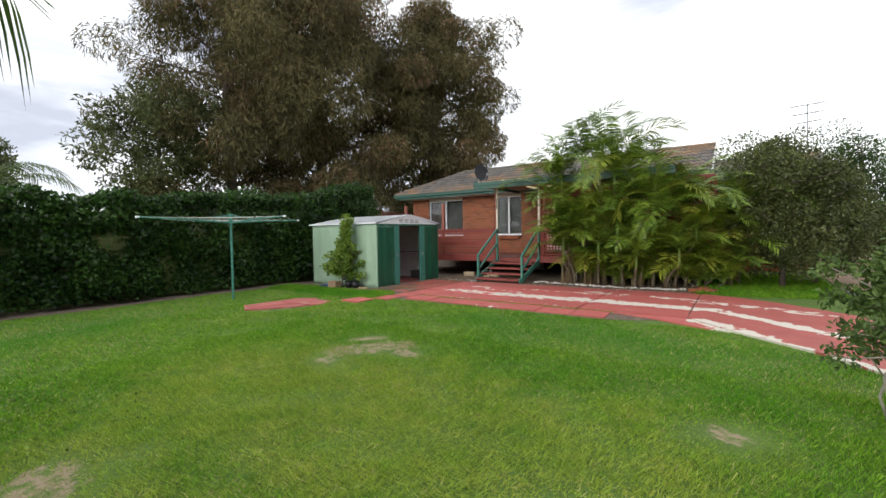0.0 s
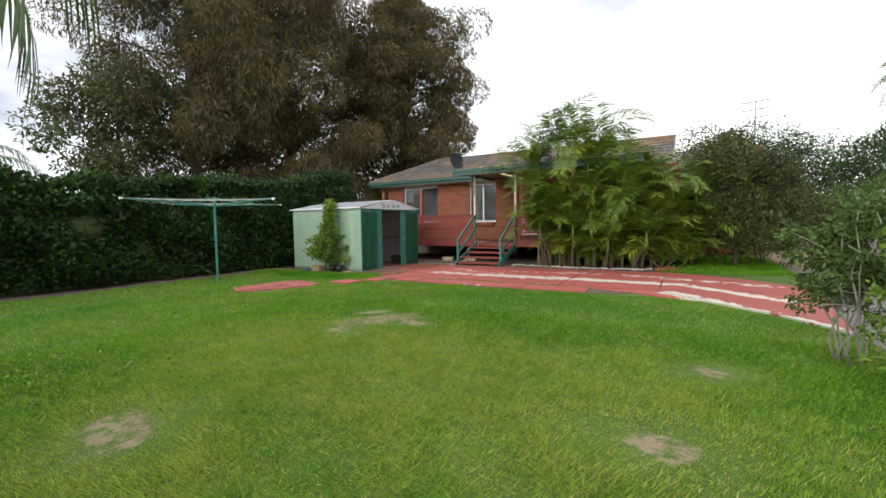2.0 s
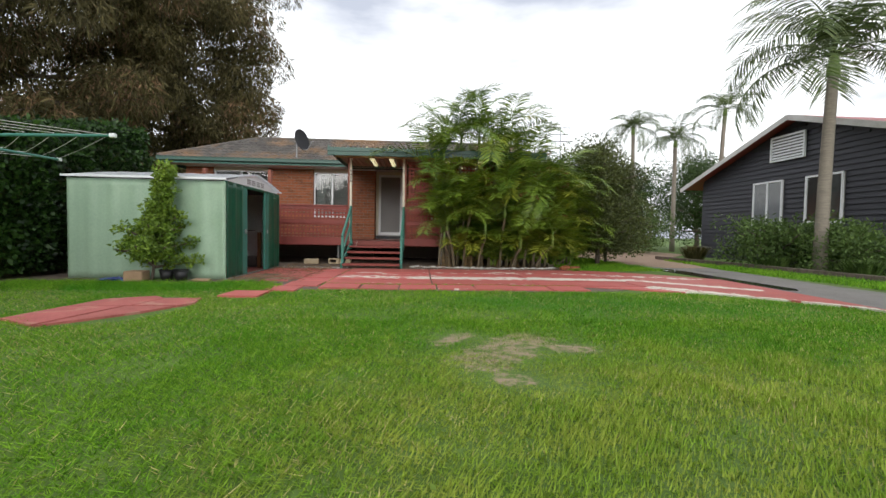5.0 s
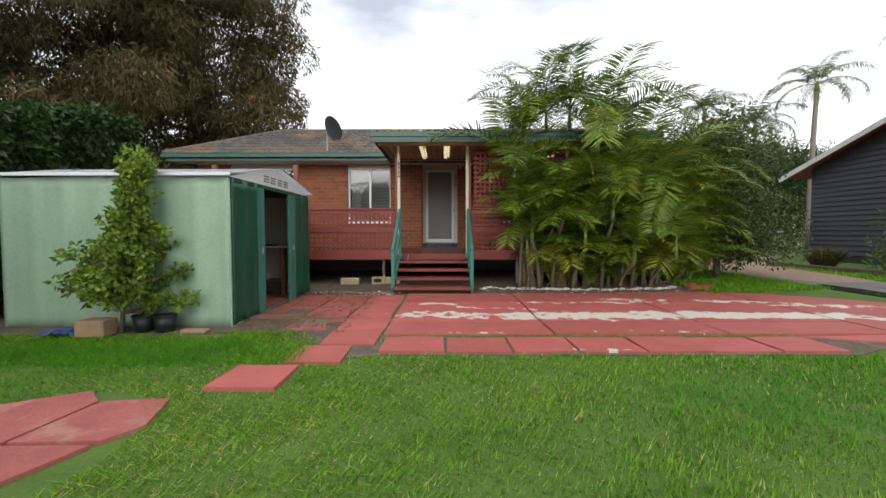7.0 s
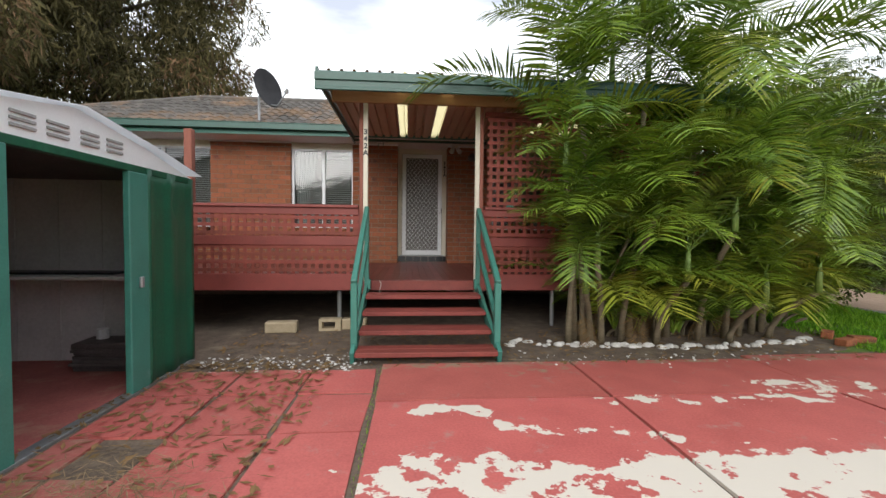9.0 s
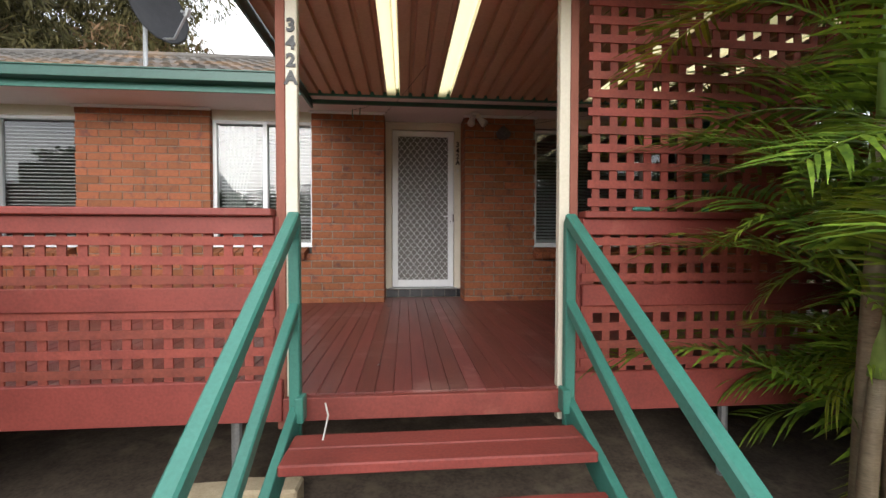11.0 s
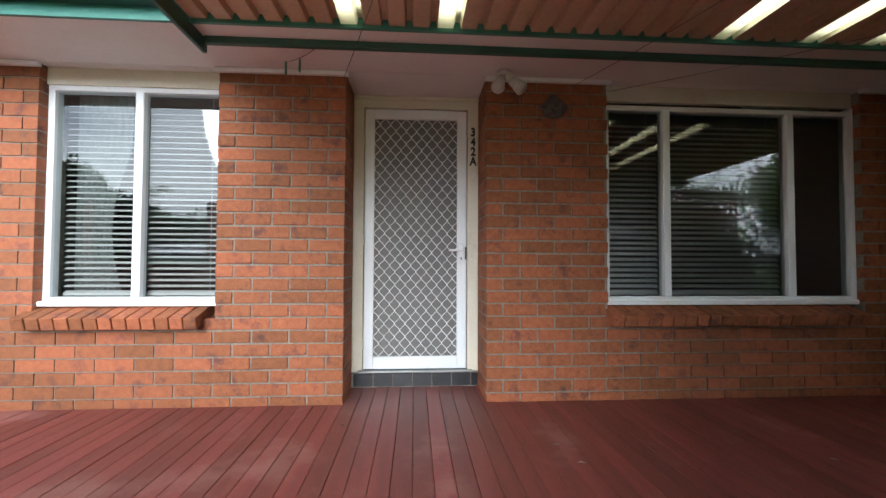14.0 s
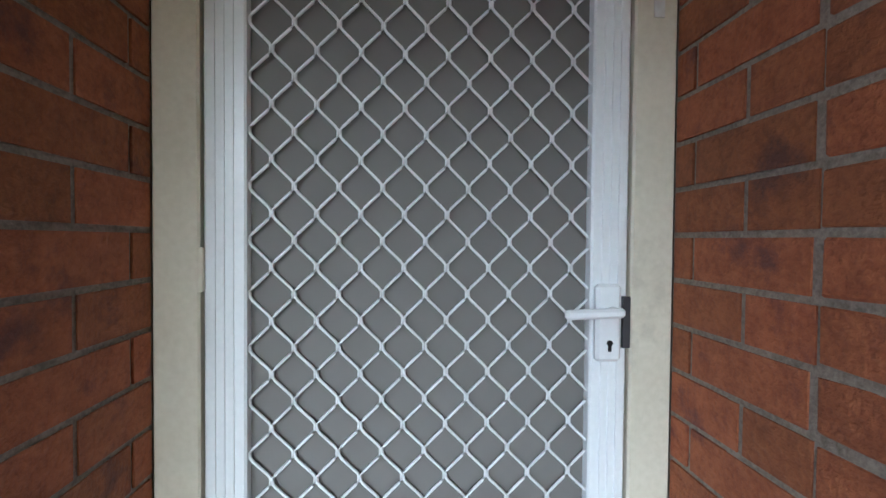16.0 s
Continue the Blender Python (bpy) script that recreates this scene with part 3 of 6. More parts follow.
# ---------------------------------------------------------------- house: walls, roof, windows, door
DECK, TOP, CO, BL = 0.62, 2.88, 0.0878, 0.246
OPEN = [(-5.65, -3.93, 1.27, TOP), (-2.48, -1.335, 1.27, TOP), (-0.4875, 0.4875, 0.0, TOP), (1.36, 3.3, 1.27, TOP)]
wall = thing("wall_front", "orange-red brick front wall of the house", "wall", (0, 0, 0), kind="structure")
bm = bmesh.new()
edges = [-6.5, -5.65, -3.93, -2.48, -1.335, -0.4875, 0.4875, 1.36, 3.3, 4.35]
for a, b in zip(edges, edges[1:]):
    o = [w for w in OPEN if abs(w[0] - a) < 0.01]
    if not o:
        bx(bm, a + 0.003, b - 0.003, 0.009, 0.24, 0, TOP - 0.01)
    elif o[0][2] > 0:
        bx(bm, a - 0.004, b + 0.004, 0.009, 0.24, 0, 1.19)
for s in (-1, 1):
    bx(bm, s * 0.4925, s * 0.70, 0.20, 0.50, DECK, TOP - 0.01)
part("mortar", bm, "mortar", wall)
shell = bmesh.new()
bx(shell, -6.5, -6.3, 0.25, 4.1, 0, TOP), bx(shell, -6.5, 4.35, 3.9, 4.1, 0, TOP), bx(shell, 4.15, 4.35, 0.25, 3.9, 0, TOP)
solid("wall_sides", shell, "brick_far", "orange-red brick side and back walls", "wall", "structure")
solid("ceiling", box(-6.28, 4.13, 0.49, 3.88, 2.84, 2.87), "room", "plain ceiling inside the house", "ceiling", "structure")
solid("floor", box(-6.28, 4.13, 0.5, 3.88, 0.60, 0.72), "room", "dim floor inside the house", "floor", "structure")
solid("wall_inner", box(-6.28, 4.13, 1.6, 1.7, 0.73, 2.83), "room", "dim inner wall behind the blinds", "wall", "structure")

soff = thing("soffit", "pinkish white painted eave lining", "soffit", (0, -0.3, TOP), kind="structure")
part("lining", box(-6.95, 4.75, -0.56, -0.02, TOP, TOP + 0.02), "soffit", soff)
part("recess_lining", box(-0.4875, 0.4875, -0.016, 0.44, TOP, TOP + 0.02), "soffit", soff)
for a, b in ((-6.5, -5.65), (-3.93, -2.48), (-1.335, -0.49), (0.49, 1.36), (3.3, 4.35)):
    part("cornice", box(a - 0.02, b + 0.02, -0.04, -0.004, TOP - 0.03, TOP - 0.002, bevel=0.004), "white", soff)
for x0, x1 in ((-5.65, -3.93), (-2.48, -1.335), (1.36, 3.3)):
    part("head_board", box(x0, x1, 0.06, 0.10, 2.765, TOP + 0.01), "cream", soff)
    part("head_ledge", box(x0, x1, -0.015, 0.06, TOP, TOP + 0.02), "soffit", soff)

gut = thing("gutter", "dark green eave gutter and fascia", "gutter", (0, -0.56, 2.9), kind="structure")
bm = bmesh.new()
bx(bm, -6.98, 4.78, -0.585, -0.562, 2.875, 3.03)
bx(bm, -6.98, -6.955, -0.585, 4.3, 2.875, 3.03)
part("fascia", bm, "green", gut)
bm = bmesh.new()
bx(bm, -7.02, 4.8, -0.70, -0.588, 2.945, 2.962), bx(bm, -7.02, 4.8, -0.71, -0.698, 2.945, 3.05, 0.004), bx(bm, -7.02, 4.8, -0.722, -0.695, 3.04, 3.056, 0.004)
part("channel", bm, "gutter", gut)

roof = thing("roof", "brown-grey concrete tile roof with leaf litter", "roof", (0, 1.8, 3), kind="structure")
EV, RD, RZ, HX = -0.66, 1.8, 4.12, -4.9
EZ = 3.02
bm = bmesh.new()
v = [bm.verts.new(p) for p in ((-7.0, EV, EZ), (4.7, EV, EZ), (4.7, RD, RZ), (HX, RD, RZ), (-7.0, 4.26, EZ), (4.7, 4.26, EZ))]
for f in ((0, 1, 2, 3), (0, 3, 4), (3, 2, 5, 4), (1, 5, 2)):
    bm.faces.new([v[i] for i in f])
part("underlay", bm, "tile", roof)
slope = math.atan2(RZ - EZ, RD - EV)
run = math.hypot(RZ - EZ, RD - EV)


def tile_mesh(w=0.335, l=0.36):
    """An interlocking concrete tile with two waves."""
    bm = bmesh.new()
    prof = [(0, 0.018), (0.06, 0.045), (0.11, 0.045), (0.16, 0.018), (0.21, 0.018), (0.25, 0.045), (0.30, 0.045), (w, 0.018)]
    rows = []
    for y, dz in ((0.0, 0.022), (l, 0.0)):
        rows.append([bm.verts.new((x, y, z + dz)) for x, z in prof])
    rows.insert(0, [bm.verts.new((x, 0.0, z - 0.004)) for x, z in prof])
    for a, b in zip(rows, rows[1:]):
        for i in range(len(prof) - 1):
            bm.faces.new((a[i], a[i + 1], b[i + 1], b[i]))
    return data("tile", bm, "tile")


T = tile_mesh()
R = Matrix.Rotation(slope, 4, "X")
for r in range(8):
    s = r * run / 8
    y, z = EV + s * math.cos(slope), EZ + s * math.sin(slope)
    left = -7.0 + (HX + 7.0) * s / run
    k = int((4.7 - left) / 0.335)
    for c in range(k + 1):
        x = 4.7 - (c + 1) * 0.335
        if x > left - 0.2:
            piece("tile", T, roof, Matrix.Translation((x, y, z)) @ R)
bm = bmesh.new()
tube(bm, [(HX, RD, RZ + 0.03), (4.72, RD, RZ + 0.03)], 0.085, 8)
tube(bm, [(-7.0, EV, EZ + 0.03), (HX, RD, RZ + 0.03)], 0.075, 8)
part("ridge_capping", bm, "tile", roof)
part("gable_barge", beam(bmesh.new(), (4.72, EV, EZ - 0.02), (4.72, RD, RZ - 0.02), 0.03, 0.16), "white_dirty", roof)
bm = bmesh.new()
v = [bm.verts.new(p) for p in ((4.36, -0.05, TOP), (4.36, 3.9, TOP), (4.36, RD, RZ - 0.1))]
bm.faces.new(v)
part("gable", bm, "white_dirty", roof)
rear = thing("rear_wing", "lower tiled wing behind the house", "house", (6.5, 4.5, 0), kind="structure")
bm = bmesh.new()
v = [bm.verts.new(p) for p in ((4.4, 2.2, 3.0), (7.6, 2.2, 3.0), (7.6, 4.2, 3.95), (4.4, 4.2, 3.95), (4.4, 6.2, 3.0), (7.6, 6.2, 3.0))]
for f in ((0, 1, 2, 3), (3, 2, 5, 4), (1, 5, 2), (0, 3, 4)):
    bm.faces.new([v[i] for i in f])
part("wing_roof", bm, "tile", rear)
part("wing_wall", box(4.4, 7.3, 2.5, 6.0, 0, 2.99), "brick_far", rear)

# roof things
dish = thing("satellite_dish", "black satellite dish on a steel mast", "satellite dish", (-2.88, -0.2, 3.1))
part("mast", tube(bmesh.new(), [(-2.88, -0.5, 3.08), (-2.88, -0.5, 3.55), (-2.84, -0.48, 3.62)], 0.022, 8), "steel", dish)
bm = bmesh.new()
DM = Matrix.Translation((-2.74, -0.56, 3.66)) @ Euler((radians(78), 0, radians(62))).to_matrix().to_4x4()
rings = []
for r, z in ((0.0, 0.0), (0.12, 0.008), (0.22, 0.026), (0.31, 0.052), (0.335, 0.055)):
    rings.append([bm.verts.new(DM @ Vector((r * 0.92 * math.cos(a), r * math.sin(a), z))) for a in (2 * math.pi * k / 28 for k in range(28))] if r else [bm.verts.new(DM @ Vector((0, 0, 0)))])
for k in range(28):
    bm.faces.new((rings[0][0], rings[1][k], rings[1][(k + 1) % 28]))
for a, b in zip(rings[1:], rings[2:]):
    for k in range(28):
        bm.faces.new((a[k], b[k], b[(k + 1) % 28], a[(k + 1) % 28]))
bmesh.ops.solidify(bm, geom=bm.faces, thickness=0.008)
part("reflector", bm, "dark", dish, "black perforated dish", True)
bm = tube(bmesh.new(), [DM @ Vector((0, -0.3, 0.04)), DM @ Vector((0, -0.36, 0.2)), DM @ Vector((0, -0.2, 0.42))], 0.012, 6)
part("feed_arm", bm, "steel", dish)
bm = bmesh.new()
rod(bm, DM @ Vector((0, -0.22, 0.40)), DM @ Vector((0, -0.16, 0.46)), 0.03, 0.026, 10), rod(bm, DM @ Vector((-0.06, -0.2, 0.42)), DM @ Vector((0.06, -0.2, 0.42)), 0.012)
part("receiver", bm, "steel", dish)
part("bracket", box(-2.9, -2.78, -0.56, -0.46, 3.58, 3.68, bevel=0.01), "steel", dish)

ant = thing("tv_antenna", "thin metal television antenna on a mast", "antenna", (7.3, 5.0, 3.8))
part("mast", rod(bmesh.new(), (7.3, 5.0, 3.7), (7.3, 5.0, 5.75), 0.02), "steel", ant)
for z, w in ((5.7, 0.95), (5.4, 0.85), (5.1, 0.8)):
    part("boom", rod(bmesh.new(), (7.3 - w / 2, 5.0 - 0.2, z - 0.05), (7.3 + w / 2, 5.0 + 0.2, z + 0.08), 0.014), "dark", ant)
    for k in range(5):
        x = 7.3 - w / 2 + k * w / 4
        part("element", rod(bmesh.new(), (x, 4.85, z - 0.02), (x, 5.25, z + 0.04), 0.007), "dark", ant)


def sheet_y(x0, x1, y, z0, z1):
    """One clear sheet that faces the yard."""
    bm = bmesh.new()
    bm.faces.new([bm.verts.new(p) for p in ((x0, y, z0), (x1, y, z0), (x1, y, z1), (x0, y, z1))])
    return bm


def window(name, label, x0, x1, z0, z1, mullions, dark_right=0, curtain=None, tilt=24):
    w = thing(name, label, "window", ((x0 + x1) / 2, 0.1, z0), kind="structure")
    f = 0.045
    bm = bmesh.new()
    bx(bm, x0, x1, 0.07, 0.15, z0, z0 + f, 0.004), bx(bm, x0, x1, 0.07, 0.15, z1 - f * 0.8, z1, 0.004)
    bx(bm, x0, x0 + f, 0.072, 0.148, z0, z1, 0.004), bx(bm, x1 - f * 0.6, x1, 0.072, 0.148, z0, z1, 0.004)
    part("window_frame", bm, "white", w)
    part("sill_ledge", box(x0, x1, 0.03, 0.08, z0 - 0.012, z0 + 0.022, bevel=0.004), "white", w)
    xs = [x0 + f] + mullions + [x1 - f * 0.6]
    for m in mullions:
        part("mullion", box(m - 0.028, m + 0.028, 0.064, 0.14, z0 + f, z1 - 0.03, bevel=0.005), "white", w)
    for i, (a, b) in enumerate(zip(xs, xs[1:])):
        g = part("pane", sheet_y(a, b, 0.10 + 0.008 * (i % 2), z0 + f, z1 - 0.03), "glass", w)
        g.visible_shadow = False
        if dark_right and i == len(xs) - 2:
            part("fly_screen", sheet_y(a, b, 0.14, z0 + f, z1 - 0.03), "screen", w, "grey fly screen mesh")
            continue
        bl = data("slat", box(a + 0.012, b - 0.012, -0.016, 0.016, -0.0012, 0.0012, m=Matrix.Rotation(radians(tilt), 4, "X")), "blind")
        n = int((z1 - z0 - 0.12) / 0.0405)
        for k in range(n):
            piece("slat", bl, w, Matrix.Translation((0, 0.185, z0 + 0.075 + k * 0.0405)))
        part("blind_rail", box(a + 0.012, b - 0.012, 0.17, 0.20, z0 + 0.05, z0 + 0.066), "blind", w)
        part("blind_cord", rod(bmesh.new(), (b - 0.09, 0.185, z0 + 0.06), (b - 0.09, 0.185, z1 - 0.03), 0.002, n=4), "blind", w)
    if curtain:
        bm = bmesh.new()
        a, b = curtain
        prev = None
        for k in range(41):
            u = k / 40
            col = []
            for h in range(9):
                v = h / 8
                wid = (b - a) * (1 - 0.45 * math.sin(math.pi * min(1, v * 1.3)) * 0.8)
                col.append(bm.verts.new((a + wid * u, 0.26 + 0.02 * math.sin(u * 46) * (0.5 + 0.5 * (1 - v)), z0 - 0.1 + (z1 - z0 + 0.1) * v)))
            if prev:
                for h in range(8):
                    bm.faces.new((prev[h], col[h], col[h + 1], prev[h + 1]))
            prev = col
        part("curtain", bm, "curtain", w, "pale gathered curtain", True)
    return w


window("window_1", "white sliding window with white venetian blinds", -5.65, -3.93, 1.29, 2.765, [-4.8])
window("window_2", "white two-pane sliding window with blinds and curtain", -2.48, -1.335, 1.29, 2.765, [-1.885], curtain=(-2.42, -2.05))
window("window_3", "wide white three-pane window with blinds", 1.36, 3.3, 1.29, 2.74, [1.84, 2.81], dark_right=1, tilt=44)
part("reveal", box(3.284, 3.30, 0.05, 0.15, 1.29, 2.76), "white", bpy.data.objects["window_3"])

# sloping brick sills
SB = data("sill_brick", box(0.004, 0.082, -0.20, 0.075, -0.04, 0.04, bevel=0.004, m=Matrix.Rotation(radians(16), 4, "X")), "brick")
for x0, x1 in ((-5.65, -3.93), (-2.52, -1.36), (1.34, 3.32)):
    s = thing("window_sill", "sloping row of orange-red sill bricks", "window sill", (x0, 0, 1.2), kind="structure")
    for k in range(int((x1 - x0) / 0.0865)):
        piece("brick", SB, s, Matrix.Translation((x0 + k * 0.0865, 0.085, 1.235)))

# entrance door
door = thing("door_1", "white security screen door with diamond grille, closed", "door", (0, 0.43, DECK), kind="structure")
L0, L1, LZ0, LZ1, DY = -0.40, 0.395, 0.755, 2.776, 0.40
bm = bmesh.new()
bx(bm, -0.4875, L0 - 0.006, 0.385, 0.47, LZ0 - 0.02, LZ1 + 0.02, 0.004), bx(bm, L1 + 0.006, 0.4875, 0.385, 0.47, LZ0 - 0.02, LZ1 + 0.02, 0.004)
bx(bm, -0.4875, 0.4875, 0.383, 0.47, LZ1 + 0.008, TOP - 0.03, 0.003)
part("jamb", bm, "cream", door, "cream painted timber jamb")
part("head_mould", box(-0.4875, 0.4875, 0.365, 0.40, TOP - 0.03, TOP - 0.002, bevel=0.006), "cream", door)
part("threshold", box(-0.44, 0.44, 0.36, 0.47, LZ0 - 0.022, LZ0 - 0.006, bevel=0.003), "steel", door)
bm = bmesh.new()
W = 0.074
bx(bm, L0, L0 + W, DY - 0.012, DY + 0.018, LZ0, LZ1, 0.004), bx(bm, L1 - W, L1, DY - 0.012, DY + 0.018, LZ0, LZ1, 0.004)
bx(bm, L0 + W, L1 - W, DY - 0.011, DY + 0.017, LZ1 - W, LZ1, 0.003), bx(bm, L0 + W, L1 - W, DY - 0.011, DY + 0.017, LZ0, LZ0 + W + 0.02, 0.003)
for x in (L0 + 0.018, L0 + 0.034, L0 + 0.05, L1 - 0.05, L1 - 0.034, L1 - 0.018):
    bx(bm, x - 0.003, x + 0.003, DY - 0.015, DY - 0.010, LZ0 + 0.1, LZ1 - 0.1)
leaf = part("leaf_frame", bm, "white", door, "white aluminium frame with fluted stiles")
gx0, gx1, gz0, gz1 = L0 + W, L1 - W, LZ0 + W + 0.02, LZ1 - W
PX, PZ = 0.0815, 0.1005


def grille_wire(x, phase, lo, hi):
    """One zigzag wire of the grille; it meets its neighbours in short upright clasps."""
    pts, z, k = [], lo, 0
    while z < hi + 0.01:
        side = 1 if (k + phase) % 2 else -1
        xx = x + side * (PX / 4 - 0.0022)
        pts += [(xx, DY + 0.002, z - 0.006), (xx, DY + 0.002, z + 0.006)]
        z += PZ / 2
        k += 1
    q = []
    for a, b in zip(pts, pts[1:]):
        q.append(a)
        if abs(a[0] - b[0]) > 0.001:
            for u in (0.16, 0.5, 0.84):
                s = 0.65 * u + 0.35 * u * u * (3 - 2 * u)
                q.append((a[0] + (b[0] - a[0]) * s, a[1], a[2] + (b[2] - a[2]) * u))
    q.append(pts[-1])
    return [p for p in q if lo - 0.03 < p[2] < hi + 0.012]


k = 0
x = gx0 - PX / 4
while x < gx1 + PX / 4:
    pts = [(min(max(px, gx0 - 0.008), gx1 + 0.008), py, pz) for px, py, pz in grille_wire(x, k, gz0, gz1)]
    part("grille_wire", tube(bmesh.new(), pts, 0.0031, 5), "white", leaf, smooth=True)
    x += PX / 2
    k += 1
part("fly_screen", box(gx0 - 0.01, gx1 + 0.01, DY + 0.0135, DY + 0.0145, gz0 - 0.01, gz1 + 0.01), "screen", leaf, "grey fly screen mesh")
inner = part("inner_door", box(-0.43, 0.43, 0.472, 0.51, LZ0 - 0.03, LZ1 + 0.03), "door_in", door, "flat grey-brown inner door")
bm = bmesh.new()
bmesh.ops.create_uvsphere(bm, u_segments=14, v_segments=10, radius=0.03, matrix=Matrix.Translation((0.335, 0.445, 1.76)))
rod(bm, (0.335, 0.44, 1.76), (0.335, 0.475, 1.76), 0.014)
part("knob", bm, "brass", inner, "brass door knob", True)
bm = bmesh.new()
bx(bm, 0.326, 0.376, DY - 0.03, DY - 0.012, 1.575, 1.725, 0.006)
part("lock_plate", bm, "white", leaf)
bm = bmesh.new()
beam(bm, (0.252, DY - 0.062, 1.672), (0.366, DY - 0.058, 1.675), 0.016, 0.018, 0.005), rod(bm, (0.355, DY - 0.06, 1.674), (0.355, DY - 0.028, 1.674), 0.009)
part("lever", bm, "white", leaf)
bm = rod(bmesh.new(), (0.352, DY - 0.0325, 1.612), (0.352, DY - 0.029, 1.612), 0.006)
bx(bm, 0.349, 0.355, DY - 0.0325, DY - 0.029, 1.596, 1.612)
part("keyhole", bm, "ink", leaf)
part("strike_plate", box(0.383, 0.397, DY - 0.022, DY - 0.013, 1.60, 1.70), "dark", leaf)
for z in (0.95, 1.75, 2.52):
    part("hinge", rod(bmesh.new(), (L0 - 0.004, DY - 0.014, z - 0.04), (L0 - 0.004, DY - 0.014, z + 0.04), 0.007), "cream", leaf)
for i, ch in enumerate("342A"):
    ob = hang(new("digit", text_mesh(ch, 0.092, "ink")), door)
    ob.matrix_basis = Matrix.Translation((0.446, 0.380, 2.605 - i * 0.077)) @ Matrix.Rotation(radians(90), 4, "X") @ Matrix.Diagonal((0.8, 1, 1, 1))
part("sticker", box(0.436, 0.458, 0.3815, 0.3835, 2.24, 2.29, bevel=0.0006), "white_dirty", door)
step = thing("threshold_tiles", "row of small black glazed tiles", "tile", (0, 0.42, DECK), kind="structure")
part("grout", box(-0.4875, 0.4875, 0.39, 0.47, DECK - 0.02, LZ0 - 0.025), "mortar", step)
for k in range(7):
    x0 = -0.475 + k * 0.151
    part("tile", box(x0 + 0.003, min(x0 + 0.148, 0.485), 0.38, 0.40, DECK + 0.006, LZ0 - 0.032, bevel=0.002), "black", step)

# ---------------------------------------------------------------- porch roof
porch = thing("porch_roof", "flat porch roof of tan ribbed sheets with yellow skylights", "porch roof", (1.4, -2, 2.9), kind="structure")
PX0, PX1, PY0, PY1, PZ0 = -1.23, 4.14, -3.58, -0.40, 2.895
LIGHTS = [-0.42, 0.08, 1.72, 2.24, 2.72]
bm, bs = bmesh.new(), bmesh.new()
x = PX0
while x < PX1 - 0.01:
    lit = any(abs(x + 0.065 - (q + 0.05)) < 0.066 for q in LIGHTS)
    for b, on in ((bm, not lit), (bs, lit)):
        if on:
            prof = [(0, 0), (0.088, 0), (0.098, 0.035), (0.124, 0.035), (0.134, 0)]
            rows = [[b.verts.new((x + px, y, PZ0 + pz)) for px, pz in prof] for y in (PY0, PY1)]
            for i in range(4):
                b.faces.new((rows[0][i], rows[0][i + 1], rows[1][i + 1], rows[1][i]))
    x += 0.134
part("roof_sheet", bm, "sheet", porch)
part("skylight_sheet", bs, "skylight", porch, "yellow translucent sheet")
bm = bmesh.new()
bx(bm, PX0 - 0.03, PX1, PY0 - 0.025, PY0 - 0.003, 2.70, 2.90, 0.004), bx(bm, PX0 - 0.03, PX1, PY0 - 0.045, PY0 - 0.025, 2.80, 2.885, 0.006), bx(bm, PX0 - 0.03, PX1, PY0 - 0.04, PY0 - 0.025, 2.70, 2.735, 0.005)
part("front_gutter", bm, "gutter", porch)
part("side_barge", box(PX0 - 0.03, PX0 - 0.004, PY0, PY1 + 0.02, 2.80, 2.95, bevel=0.004), "gutter", porch)
part("back_channel", box(PX0, PX1, PY1 - 0.035, PY1 + 0.005, 2.84, 2.935, bevel=0.004), "gutter", porch)
part("front_beam", box(PX0 + 0.05, PX1 - 0.02, -3.06, -3.0, 2.745, 2.89, bevel=0.005), "pine", porch, "raw pine beam")
for x in (-0.785, 0.572, 3.6):
    part("post", box(x - 0.028, x + 0.028, -3.03, -2.985, 0.62 if x > 2 else 0.45, 2.745, bevel=0.004), "cream", porch, "white painted post")
part("post_cheek", box(-0.86, -0.815, -3.028, -2.96, 0.45, 2.745, bevel=0.004), "brown_post", porch)
part("post_cheek", box(0.602, 0.645, -3.028, -2.96, 0.45, 2.745, bevel=0.004), "brown_post", porch)
for i, ch in enumerate("342A"):
    ob = hang(new("digit", text_mesh(ch, 0.085, "ink")), porch)
    ob.matrix_basis = Matrix.Translation((-0.785, -3.033, 2.40 - i * 0.083)) @ Matrix.Rotation(radians(90), 4, "X")
part("downpipe", rod(bmesh.new(), (3.52, -0.12, 0.62), (3.52, -0.12, 2.84), 0.045, n=12), "green", porch, "green downpipe", True)
end = solid("wall_return", box(3.78, 4.0, -1.0, -0.004, 0.0, 2.84), "mortar", "short brick return wall at the porch end", "wall", "structure")

# ---------------------------------------------------------------- deck
deck = thing("deck", "red-brown painted timber deck", "deck", (0, -1.5, 0), kind="structure")
DX0, DX1, DY0 = -4.55, 4.9, -3.02
BD = {}
for nm, y1 in (("long", -0.006), ("door", 0.38)):
    BD[nm] = data("board", box(0.0012, 0.0933, DY0, y1, DECK - 0.022, DECK, bevel=0.002), "deck")
x = DX0
while x < DX1:
    piece("board", BD["door" if -0.4875 < x < 0.47 else "long"], deck, Matrix.Translation((x, 0, rs.uniform(-0.0015, 0.0015))))
    x += 0.0945
for y in (-2.7, -1.6, -0.4):
    part("bearer", box(DX0, DX1, y - 0.04, y + 0.04, DECK - 0.15, DECK - 0.026), "brown_post", deck)
part("skirt", box(DX0, -0.83, DY0 - 0.04, DY0 - 0.004, 0.50, 0.70, bevel=0.004), "rail", deck)
part("skirt", box(-0.826, 0.606, DY0 - 0.042, DY0 - 0.006, 0.50, 0.612, bevel=0.004), "rail", deck)
